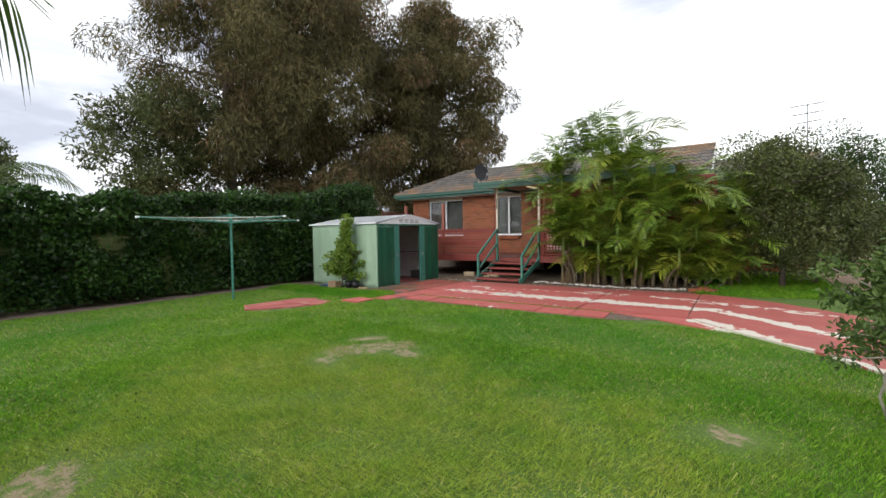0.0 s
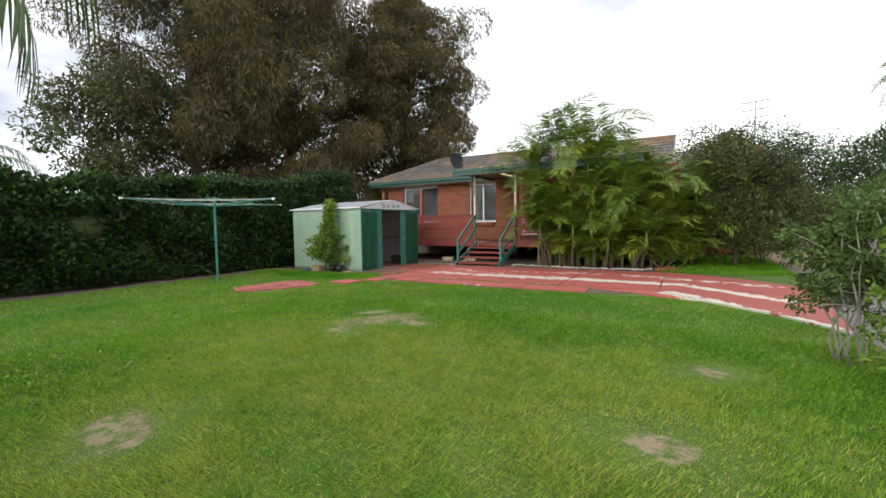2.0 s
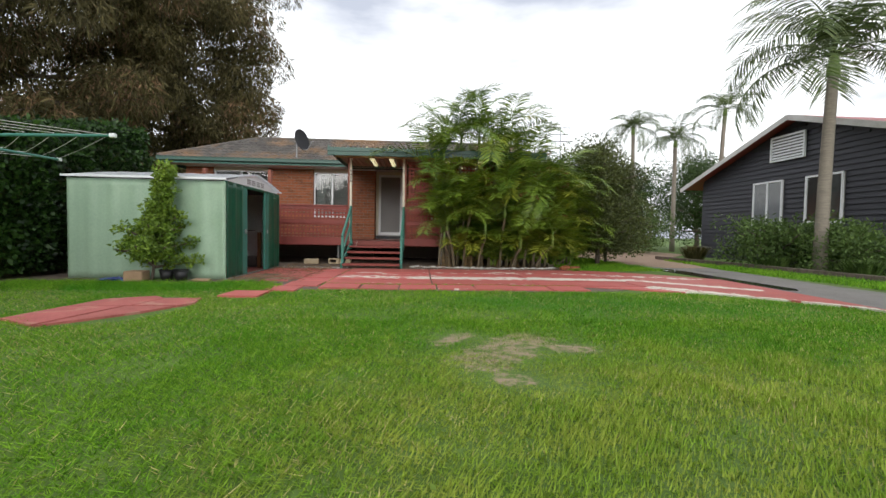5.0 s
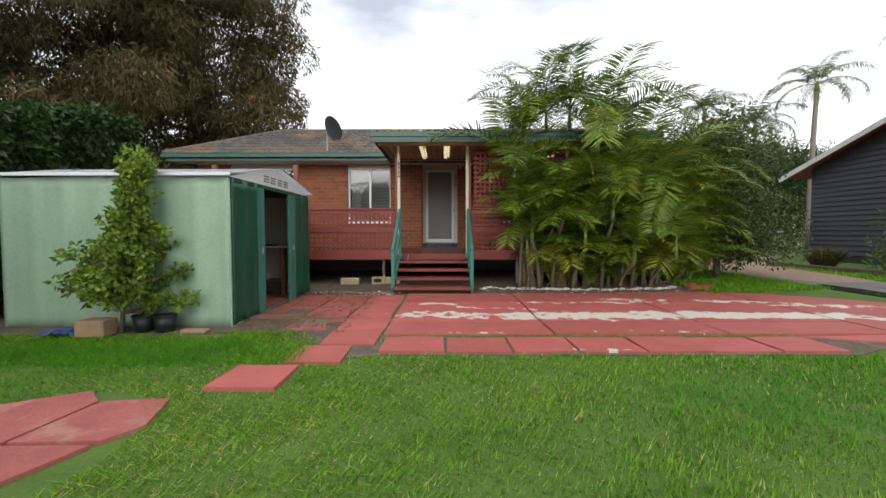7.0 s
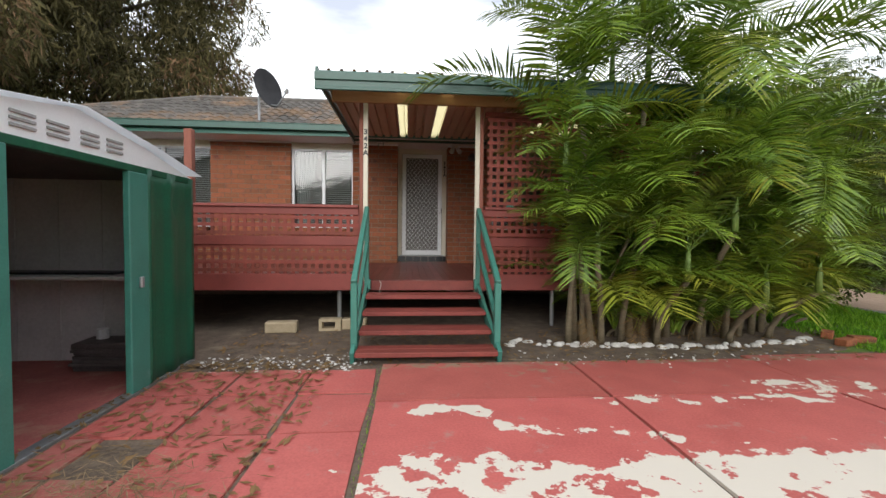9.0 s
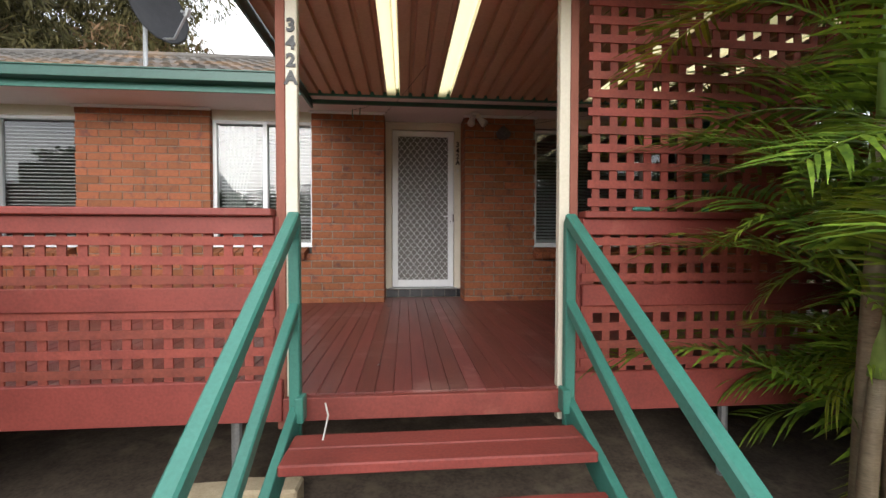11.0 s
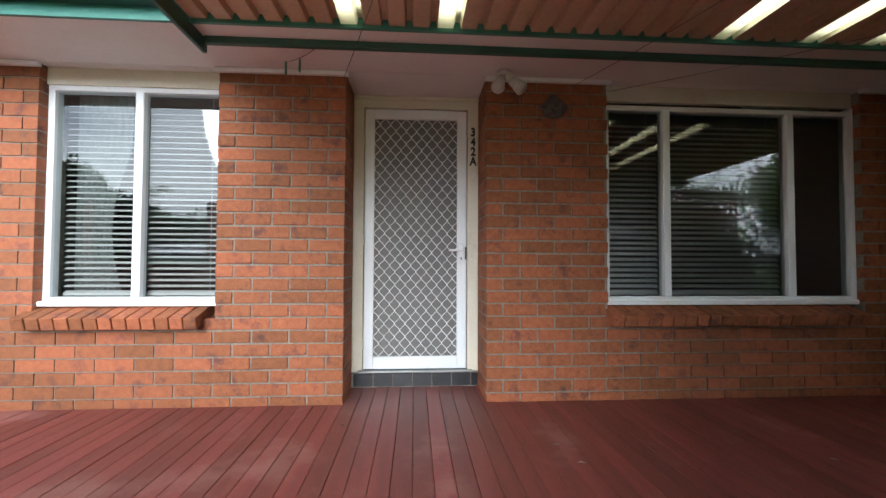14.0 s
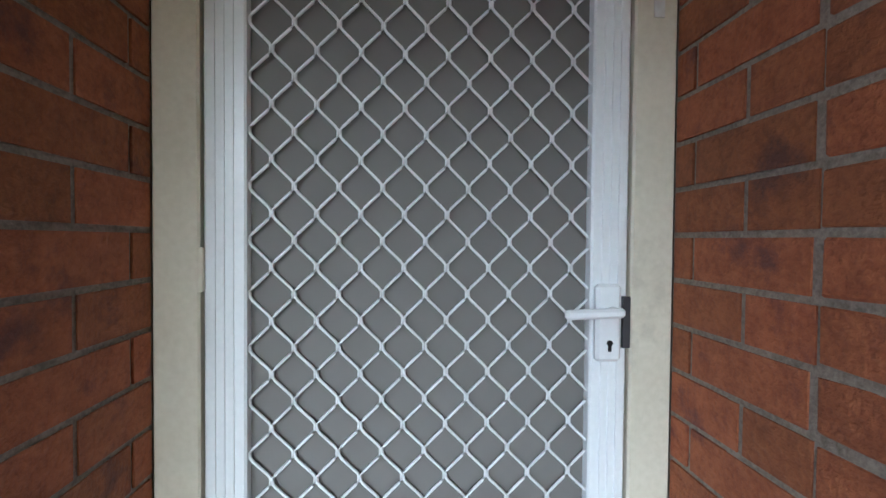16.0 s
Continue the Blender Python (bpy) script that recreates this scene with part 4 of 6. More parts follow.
part("skirt", box(0.61, DX1, DY0 - 0.04, DY0 - 0.004, 0.50, 0.70, bevel=0.004), "rail", deck)
for x, y in ((-1.12, -2.85), (-3.2, -2.85), (-4.4, -2.85), (1.6, -2.85), (3.2, -2.85)):
    part("stump", rod(bmesh.new(), (x, y, 0), (x, y, 0.5), 0.028), "steel", deck, "thin steel stump")

rail = thing("balustrade", "red-brown deck balustrade with square lattice", "balustrade", (-2.5, -3.05, DECK))
scr = thing("lattice_screen", "tall red square lattice screen on the deck", "lattice screen", (2.0, -3.05, DECK))


def lattice(parent, x0, x1, z0, z1, y, p=0.0925, w=0.0405):
    vert = data("slat", box(-w / 2, w / 2, y - 0.004, y + 0.005, z0, z1), "slat")
    hor = data("slat", box(x0, x1, y - 0.0145, y - 0.005, -w / 2, w / 2), "slat")
    x = x0 + p / 2
    while x < x1:
        piece("slat", vert, parent, Matrix.Translation((x, 0, 0)))
        x += p
    z = z0 + p / 2
    while z < z1:
        piece("slat", hor, parent, Matrix.Translation((0, 0, z)))
        z += p


for parent, x0, x1 in ((rail, DX0, -0.865), (scr, 0.66, DX1)):
    lattice(parent, x0, x1, 1.14, 1.42, -3.03)
    lattice(parent, x0, x1, 0.70, 1.05, -3.03)
    part("cap_rail", box(x0, x1, -3.09, -2.99, 1.49, 1.525, bevel=0.005), "rail", parent)
    part("top_board", box(x0, x1, -3.058, -3.03, 1.405, 1.489, bevel=0.004), "rail", parent)
    part("mid_board", box(x0, x1, -3.06, -3.036, 1.04, 1.15, bevel=0.004), "rail", parent)
    for x in ((x0 + 0.06, x0 + 1.7, x1 - 0.02) if x0 < 0 else (x0 + 0.02, x0 + 1.6, x1 - 0.06)):
        part("post", box(x - 0.04, x + 0.04, -3.03, -2.95, 0.55, 1.49, bevel=0.005), "rail", parent)
lattice(scr, 0.69, DX1, 1.525, 2.62, -3.03)
part("top_rail", box(0.66, DX1, -3.05, -3.0, 2.62, 2.68, bevel=0.004), "rail", scr)
for x in (-2.84, -4.46):
    solid("timber_post", box(x - 0.045, x + 0.045, -3.01, -2.92, DECK, 2.39, bevel=0.006), "brown_post", "tall weathered brown post on the deck", "post", group="deck posts")

# ---------------------------------------------------------------- steps and handrails
steps = thing("steps", "four open red timber steps with green handrails", "steps", (0, -3.8, 0))
TR = [(-4.42, 0.125), (-4.10, 0.25), (-3.78, 0.375), (-3.45, 0.50)]
for y, z in TR:
    bm = bmesh.new()
    bx(bm, -0.735, 0.56, y - 0.02, y + 0.115, z - 0.045, z, 0.006), bx(bm, -0.735, 0.56, y + 0.122, y + 0.25, z - 0.045, z - 0.001, 0.006)
    part("tread", bm, "rail", steps)
for x in (-0.762, 0.585):
    part("stringer", beam(bmesh.new(), (x, -4.40, 0.06), (x, -3.07, 0.53), 0.04, 0.13, 0.004), "green", steps)
    h = part("handrail", beam(bmesh.new(), (x, -4.28, 0.735), (x, -3.07, 1.488), 0.055, 0.06, 0.008), "green", steps, "green painted handrail")
    part("mid_rail", beam(bmesh.new(), (x, -4.22, 0.36), (x, -3.08, 1.06), 0.045, 0.055, 0.006), "green", h)
    part("newel", box(x - 0.03, x + 0.03, -4.28, -4.22, 0.0, 0.73, bevel=0.006), "green", h)
    part("newel", box(x - 0.026, x + 0.026, -3.10, -3.05, 0.40, 1.47, bevel=0.006), "green", h)
    part("bolt_block", box(x - 0.05 + 0.06 * (x < 0), x + 0.05 - 0.06 * (x > 0), -3.14, -3.06, 0.52, 0.64, bevel=0.005), "green", steps)
part("loose_string", tube(bmesh.new(), [(-0.6, -3.2, 0.64), (-0.58, -3.24, 0.6), (-0.6, -3.26, 0.5), (-0.57, -3.27, 0.42)], 0.004, 5), "line", steps)

# concrete blocks and clutter under the deck
for x, y, a, w in ((-1.75, -3.1, 4, 0.36), (-0.92, -2.95, -3, 0.3)):
    solid("concrete_block", box(-w / 2, w / 2, -0.07, 0.07, 0, 0.13, bevel=0.012, m=pose(x, y, 0.012, 0, 0, a)), "block", "cream concrete block lying under the deck", "block", group="blocks under the deck")
blk = bmesh.new()
mm = pose(-1.2, -3.0, 0.012, 0, 0, 2)
for a in ((-0.13, 0.13, -0.07, 0.07, 0, 0.03), (-0.13, 0.13, -0.07, 0.07, 0.11, 0.14), (-0.13, -0.095, -0.07, 0.07, 0.03, 0.11), (0.06, 0.13, -0.07, 0.07, 0.03, 0.11)):
    bx(blk, *a, m=mm)
solid("concrete_block", blk, "block", "hollow cream concrete block with one open end", "block", group="blocks under the deck")

# porch lamps and small things on the wall
lamp = thing("spot_lamp", "white twin-headed porch spot lamp, unlit", "lamp", (0.6, -0.12, 2.87))
part("base", rod(bmesh.new(), (0.59, -0.1, TOP - 0.03), (0.59, -0.1, TOP), 0.055, 0.05, 16), "white_dirty", lamp, "", True)
for dx, dy in ((-0.045, -0.04), (0.075, -0.03)):
    h = part("head", rod(bmesh.new(), (0.59 + dx * 0.5, -0.115, TOP - 0.05), (0.59 + dx * 1.35, -0.16 + dy, TOP - 0.15), 0.028, 0.046, 16), "white_dirty", lamp, "white conical lamp head", True)
    part("neck", rod(bmesh.new(), (0.59, -0.1, TOP - 0.03), (0.59 + dx * 0.5, -0.115, TOP - 0.055), 0.010), "steel", lamp)
bm = bmesh.new()
bmesh.ops.create_uvsphere(bm, u_segments=12, v_segments=8, radius=0.032, matrix=Matrix.Translation((0.625, -0.13, TOP - 0.045)))
part("sensor", bm, "cream", lamp, "round cream sensor", True)
bm = bmesh.new()
bmesh.ops.create_icosphere(bm, subdivisions=3, radius=1.0)
for v in bm.verts:
    c = v.co.copy()
    pinch = 1 - 0.62 * max(0.0, c.z) ** 1.3
    v.co = Vector((c.x * 0.088 * pinch, c.y * 0.055 * pinch, c.z * 0.085 - 0.012 * abs(c.x)))
    v.co += Vector((noise.noise(c * 2.6), noise.noise(c * 2.6 + Vector((5, 0, 0))), noise.noise(c * 3.1))) * 0.016
    v.co += Vector((0.945, -0.07, 2.665))
solid("wall_bag", bm, "bag", "dusty grey bag hanging on the brick pier", "bag")
pg = thing("clothes_peg", "green clothes peg clipped on a cord", "clothes peg", (-0.82, -0.2, 2.85))
part("peg_half", box(-0.84, -0.83, -0.21, -0.19, 2.77, 2.85), "green", pg), part("peg_half", box(-0.828, -0.818, -0.21, -0.19, 2.77, 2.85, m=pose(0, 0, 0, 0, 1.5, 0)), "green", pg)
for p, q in (((-0.82, -0.2, 2.85), (-0.55, -0.42, 2.88)), ((-0.5, -0.02, 2.84), (-0.05, -1.4, 2.9)), ((1.1, -0.02, 2.83), (1.7, -1.6, 2.9)), ((1.36, -0.02, 2.80), (3.2, -1.2, 2.9))):
    pts = [Vector(p).lerp(Vector(q), k / 6) - Vector((0, 0, 0.02 * math.sin(math.pi * k / 6))) for k in range(7)]
    solid("cord", tube(bmesh.new(), pts, 0.0022, 4), "dark", "thin dark cord strung under the porch roof", "cord", group="cords")
rag = bmesh.new()
bx(rag, 0.93, 1.03, -3.06, -3.0, 1.526, 1.55, 0.01)
solid("green_rag", rag, "green", "small teal object on the balustrade cap", "rag")

# ---------------------------------------------------------------- shed
shed = thing("garden_shed", "green steel garden shed with open sliding doors", "shed", (-3.5, -5.5, 0))
SX0, SX1, SY0, SY1, SZ, AZ, AY = -4.745, -2.24, -6.83, -4.19, 1.645, 1.93, -5.51


def steel_wall(p0, p1, z1, ribs, dent, rng, thick=0.012, cells=8, outward=(0, -1)):
    """A thin steel wall from p0 to p1 with pressed ribs and a few dents."""
    bm = bmesh.new()
    p0, p1, o = Vector((*p0, 0)), Vector((*p1, 0)), Vector((*outward, 0))
    nx, nz = ribs * cells, 14
    grid = []
    dents = [(rng.uniform(0.45, 1), rng.uniform(0.05, 0.9), rng.uniform(0.04, 0.13), rng.uniform(-1, 0.6)) for _ in range(dent)]
    for i in range(nx + 1):
        u = i / nx
        col = []
        for k in range(nz + 1):
            v = k / nz
            f = (u * ribs) % 1
            off = 0.017 if f < 0.13 or f > 0.87 else 0.0
            for du, dv, dr, da in dents:
                dd = ((u - du) ** 2 * 2.4 + (v - dv) ** 2) / (dr * dr)
                off += 0.05 * da * math.exp(-dd * 2)
            col.append(bm.verts.new(p0.lerp(p1, u) + o * off + Vector((0, 0, z1 * v + 0.01))))
        grid.append(col)
    for a, b in zip(grid, grid[1:]):
        for k in range(nz):
            bm.faces.new((a[k], b[k], b[k + 1], a[k + 1]))
    bmesh.ops.recalc_face_normals(bm, faces=bm.faces)
    bmesh.ops.solidify(bm, geom=bm.faces[:], thickness=thick)
    return bm


rd = random.Random(8)
part("side_panel", steel_wall((SX0, SY0), (SX1, SY0), SZ, 7, 24, rd), "shed_pale", shed, "dented pale green steel side", True)
part("side_panel", steel_wall((SX0, SY1), (SX1, SY1), SZ, 7, 0, rd, outward=(0, 1)), "shed_pale", shed, "", True)
part("back_panel", steel_wall((SX0, SY0), (SX0, SY1), SZ, 7, 2, rd, outward=(-1, 0)), "shed_pale", shed, "", True)
part("corner_strip", box(SX1 - 0.03, SX1 + 0.012, SY0 - 0.016, SY0 + 0.01, 0.01, SZ, bevel=0.004), "shed_pale", shed)
part("front_panel", steel_wall((SX1, SY0 + 0.012), (SX1, -6.18), SZ, 2, 3, rd, outward=(1, 0)), "shed_dark", shed, "dark green steel front", True)
part("front_panel", steel_wall((SX1, -4.86), (SX1, SY1), SZ, 2, 1, rd, outward=(1, 0)), "shed_dark", shed, "dark green steel front", True)
for y0, y1 in ((-6.19, -5.975), (-5.07, -4.855)):
    d = part("door_stile", box(SX1 - 0.02, SX1 + 0.028, y0, y1, 0.02, SZ - 0.03, bevel=0.006), "green", shed, "teal green sliding door edge")
    part("latch", box(SX1 + 0.028, SX1 + 0.05, (y0 + y1) / 2 - 0.02, (y0 + y1) / 2 + 0.02, 0.78, 0.86, bevel=0.006), "steel", d)
part("door_track", box(SX1 - 0.04, SX1 + 0.02, SY0, SY1, SZ - 0.03, SZ + 0.02, bevel=0.004), "shed_dark", shed)
part("sill_track", box(SX1 - 0.05, SX1 + 0.03, SY0, SY1, 0.005, 0.03, bevel=0.003), "steel", shed)
bm = bmesh.new()
gp = ((SY0, SZ + 0.02), (SY1, SZ + 0.02), (AY + 0.66, AZ - 0.12), (AY, AZ - 0.012), (AY - 0.66, AZ - 0.12))
g0, g1 = [bm.verts.new((SX1 + 0.010, y, z)) for y, z in gp], [bm.verts.new((SX1 - 0.004, y, z)) for y, z in gp]
bm.faces.new(g0), bm.faces.new(g1[::-1])
for i in range(5):
    bm.faces.new((g0[i], g1[i], g1[(i + 1) % 5], g0[(i + 1) % 5]))
bmesh.ops.recalc_face_normals(bm, faces=bm.faces)
part("gable", bm, "white", shed, "white gable with louvre slots")
for dy in (-0.36, -0.14, 0.10, 0.32):
    for k in range(3):
        part("louvre", box(SX1 + 0.008, SX1 + 0.022, AY + dy - 0.075, AY + dy + 0.075, SZ + 0.065 + k * 0.034, SZ + 0.083 + k * 0.034, bevel=0.003), "louvre_dark", shed)
for s in (-1, 1):
    y0 = SY0 - 0.08 if s < 0 else SY1 + 0.09
    bm = bmesh.new()
    n = 14
    rows = []
    for i in range(n + 1):
        xx = SX0 - 0.05 + (SX1 - SX0 + 0.12) * i / n
        rows.append([bm.verts.new((xx, y, z + (0.008 if i % 2 else 0))) for y, z in ((y0, SZ + 0.05), ((y0 + AY) / 2, (SZ + AZ) / 2 + 0.04), (AY, AZ))])
    for a, b in zip(rows, rows[1:]):
        for k in range(2):
            bm.faces.new((a[k], b[k], b[k + 1], a[k + 1]))
    bmesh.ops.solidify(bm, geom=bm.faces[:], thickness=0.012)
    part("roof_sheet", bm, "white", shed, "white weathered steel roof sheet")
# added dark sheets below the white roof: its unlit underside, put into the colour
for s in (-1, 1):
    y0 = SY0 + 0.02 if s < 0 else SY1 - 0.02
    part("roof_shade_sheet", beam(bmesh.new(), ((SX0 + SX1) / 2, y0, SZ - 0.005), ((SX0 + SX1) / 2, AY, AZ - 0.05), SX1 - SX0 - 0.06, 0.006), "shed_under", shed)
part("roof_edge", box(SX0 - 0.05, SX1 + 0.06, SY0 - 0.095, SY0 - 0.082, SZ + 0.022, SZ + 0.058, bevel=0.003), "white", shed)
part("back_lining", box(SX0 + 0.016, SX0 + 0.02, SY0 + 0.02, SY1 - 0.02, 0.03, SZ), "shed_in", shed)
part("side_lining", box(SX0 + 0.02, SX1 - 0.05, SY1 - 0.022, SY1 - 0.018, 0.03, SZ), "shed_in", shed)
part("side_lining", box(SX0 + 0.02, SX1 - 0.05, SY0 + 0.085, SY0 + 0.09, 0.03, SZ - 0.02), "shed_in", shed)
for k in range(6):
    part("stud", box(SX0 + 0.3 + k * 0.36, SX0 + 0.33 + k * 0.36, SY1 - 0.032, SY1 - 0.023, 0.03, SZ), "shed_in", shed)
part("shed_floor", box(SX0, SX1 - 0.05, SY0 + 0.02, SY1 - 0.02, 0.0, 0.028), "red_old", shed, "dusty red concrete floor")
bench = thing("shed_shelf", "grey shelf on brown wooden legs inside the shed", "shelf", (-3.5, -4.4, 0.03))
part("shelf_top", box(-4.6, -2.44, -4.66, -4.26, 0.80, 0.825, bevel=0.004), "shed_in", bench)
part("leg", box(-2.535, -2.47, -4.64, -4.57, 0.028, 0.80, bevel=0.004), "wood_brown", bench), part("leg", box(-4.5, -4.42, -4.64, -4.57, 0.028, 0.80, bevel=0.004), "wood_brown", bench)
part("shelf_mat", box(-3.7, -2.7, -4.5, -4.3, 0.826, 0.845, bevel=0.004), "plastic_black", bench)
for k in range(9):
    solid("stacked_tile", box(-0.21, 0.21, -0.14, 0.14, 0, 0.024, bevel=0.004, m=pose(-2.79 + rs.uniform(-.02, .02), -4.42 + rs.uniform(-.02, .02), 0.03 + k * 0.027, 0, 0, rs.uniform(-5, 5))), "tile_grey", "dark grey tile lying in a stack in the shed", "tile", group="tiles stacked in the shed")
solid("paint_tin", rod(bmesh.new(), (-2.86, -4.4, 0.272), (-2.86, -4.4, 0.355), 0.045, n=14), "white_dirty", "small white tin on the stacked tiles", "tin", smooth=False)

# pots by the shed
pot = bmesh.new()
bx(pot, -0.14, 0.14, -0.11, 0.11, 0, 0.17, 0.012, pose(-3.42, -7.22, 0.008, 0, 0, 3))
solid("planter_box", pot, "terracotta", "square pale terracotta planter by the shed", "planter")
for x, y, r in ((-3.06, -7.05, 0.105), (-2.84, -7.04, 0.11)):
    p = thing("plant_pot", "round black plastic plant pot with soil", "plant pot", (x, y, 0), "black pots")
    bm = bmesh.new()
    bmesh.ops.create_cone(bm, cap_ends=True, segments=18, radius1=r * 0.75, radius2=r, depth=0.17, matrix=Matrix.Translation((x, y, 0.093)))
    part("pot_wall", bm, "plastic_black", p, "", True)
    part("rim", tube(bmesh.new(), [(x + r * math.cos(a), y + r * math.sin(a), 0.18) for a in (2 * math.pi * k / 18 for k in range(19))], 0.010, 5), "plastic_black", p)
bm = bmesh.new()
bmesh.ops.create_grid(bm, x_segments=10, y_segments=8, size=0.5)
for v in bm.verts:
    v.co = Vector((-3.75 + v.co.x * 0.42, -7.2 + v.co.y * 0.24, 0.05 + 0.05 * noise.noise(v.co * 6)))
bmesh.ops.solidify(bm, geom=bm.faces[:], thickness=0.006)
solid("blue_tarp", bm, "blue", "crumpled blue plastic on the dirt", "tarp")
bm = bmesh.new()
bx(bm, -2.62, -2.36, -7.16, -7.04, 0.008, 0.05, 0.012)
solid("broken_slab", bm, "terracotta", "broken pale slab by the shed corner", "slab")

# ---------------------------------------------------------------- rotary clothes line
hoist = thing("clothes_line", "green rotary clothes line with white cords", "clothes line", (-3.95, -9.68, 0))
C = Vector((-3.95, -9.68, 0))
part("pole", rod(bmesh.new(), C, C + Vector((0, 0, 1.72)), 0.026, n=12), "green", hoist)
part("hub", rod(bmesh.new(), C + Vector((0, 0, 1.66)), C + Vector((0, 0, 1.90)), 0.04, n=12), "green", hoist)
tips = []
for k in range(4):
    a = radians(3 + 90 * k)
    d = Vector((math.cos(a), math.sin(a), 0))
    ln = 1.83 if k != 2 else 1.5
    tip = C + d * ln + Vector((0, 0, 1.785))
    arm = part("arm", tube(bmesh.new(), [C + d * 0.03 + Vector((0, 0, 1.70)), C + d * 0.9 + Vector((0, 0, 1.755)), tip], 0.017, 8), "green", hoist)
    part("end_cap", bx(bmesh.new(), -0.03, 0.03, -0.02, 0.02, -0.02, 0.022, 0.006, Matrix.Translation(tip) @ Matrix.Rotation(a, 4, "Z")), "white", arm)
    part("strut", rod(bmesh.new(), C + Vector((0, 0, 1.88)), C + d * 0.75 + Vector((0, 0, 1.76)), 0.008), "green", hoist)
    tips.append((d, ln))
for s in (0.4, 0.55, 0.7, 0.84, 0.98):
    for k in range(4):
        (d0, l0), (d1, l1) = tips[k], tips[(k + 1) % 4]
        p, q = C + d0 * l0 * s + Vector((0, 0, 1.79)), C + d1 * l1 * s + Vector((0, 0, 1.79))
        pts = [p.lerp(q, u / 8) - Vector((0, 0, 0.018 * s * math.sin(math.pi * u / 8))) for u in range(9)]
        part("cord", tube(bmesh.new(), pts, 0.0032, 4), "line", hoist)

# ---------------------------------------------------------------- neighbour's house
nb = thing("neighbour_house", "charcoal weatherboard house with white trim and red roof", "house", (17, -0.65, 0))
NX, NY0, NY1, NE, NA, NC = 13.4, -5.3, 4.0, 3.05, 4.92, -0.65
bm = bmesh.new()
g0 = [(NY0, 0), (NY1, 0), (NY1, 3.3), (NC, NA - 0.08), (NY0, 3.3)]
f0, f1 = [bm.verts.new((NX + 0.03, y, z)) for y, z in g0], [bm.verts.new((23, y, z)) for y, z in g0]
bm.faces.new(f0[::-1]), bm.faces.new(f1)
for i in range(5):
    j = (i + 1) % 5
    bm.faces.new((f0[i], f0[j], f1[j], f1[i]))
part("wall", bm, "board", nb)
sl = (NA - NE) / (4.93 - NC)
z = 0.25
while z < NA - 0.2:
    top = z + 0.165
    half = (NA - 0.12 - top) / sl
    y0, y1 = max(NY0, NC - half), min(NY1, NC + half)
    if y1 - y0 > 0.3:
        bm = bmesh.new()
        v = [bm.verts.new(p) for p in ((NX + 0.028, y0, top), (NX + 0.028, y1, top), (NX - 0.012, y1, z), (NX - 0.012, y0, z), (NX + 0.03, y1, z), (NX + 0.03, y0, z))]
        bm.faces.new((v[0], v[1], v[2], v[3])), bm.faces.new((v[3], v[2], v[4], v[5])), bm.faces.new((v[1], v[4], v[2])), bm.faces.new((v[0], v[3], v[5]))
        part("plank", bm, "board", nb)
    z += 0.165
rf = bmesh.new()
for s in (1, -1):
    e = NC + s * (4.93 - NC)
    beam(rf, (NX + 4.7, e, NE), (NX + 4.7, NC, NA), 10.2, 0.05)
part("roof", rf, "roof_red", nb, "red ribbed metal roof")
for s in (1, -1):
    e = NC + s * (4.95 - NC)
    part("barge_board", beam(bmesh.new(), (NX - 0.42, e, NE - 0.06), (NX - 0.42, NC, NA - 0.06), 0.03, 0.17), "white_dirty", nb, "white barge board")
vt = part("vent", box(NX - 0.05, NX - 0.012, -0.95, 0.32, 3.57, 4.35), "dark", nb, "white louvred gable vent")
bm = bmesh.new()
for a in ((-0.99, -0.93, 3.53, 4.39), (0.30, 0.36, 3.53, 4.39)):
    bx(bm, NX - 0.09, NX - 0.02, *a)
bx(bm, NX - 0.088, NX - 0.02, -0.93, 0.30, 3.53, 3.59), bx(bm, NX - 0.088, NX - 0.02, -0.93, 0.30, 4.33, 4.39)
part("vent_frame", bm, "white", vt)
for k in range(7):
    part("slat", box(NX - 0.08, NX - 0.03, -0.93, 0.30, 3.62 + k * 0.1, 3.675 + k * 0.1), "white", vt)
for y0, y1, z0, z1 in ((-0.2, 1.08, 1.2, 2.89), (-2.3, -1.06, 1.37, 2.88)):
    w = part("window", box(NX - 0.03, NX + 0.01, y0, y1, z0, z1), "room", nb, "white framed window with pale curtain")
    bm = bmesh.new()
    for a, b in ((y0, y0 + 0.06), (y1 - 0.06, y1), ((y0 + y1) / 2 - 0.03, (y0 + y1) / 2 + 0.03)):
        bx(bm, NX - 0.075, NX - 0.025, a, b, z0, z1)
    for a, b in ((z0, z0 + 0.07), (z1 - 0.06, z1)):
        bx(bm, NX - 0.073, NX - 0.025, y0, y1, a, b)
    part("window_frame", bm, "white", w)
    part("sill", box(NX - 0.11, NX - 0.02, y0 - 0.05, y1 + 0.05, z0 - 0.05, z0), "white", w)
    part("curtain", box(NX - 0.036, NX - 0.031, y0 + 0.06, y1 - 0.06 if y0 > -1 else (y0 + y1) / 2, z0 + 0.07, z1 - 0.06), "curtain", w)
    bm = bmesh.new()
    bm.faces.new([bm.verts.new(q) for q in ((NX - 0.046, y1 - 0.06, z0 + 0.07), (NX - 0.046, y0 + 0.06, z0 + 0.07), (NX - 0.046, y0 + 0.06, z1 - 0.06), (NX - 0.046, y1 - 0.06, z1 - 0.06))])
    p = part("pane", bm, "glass", w)
    p.visible_shadow = False
fen = thing("side_fence", "brown timber fence behind the shed", "fence", (-6.6, -1, 0))
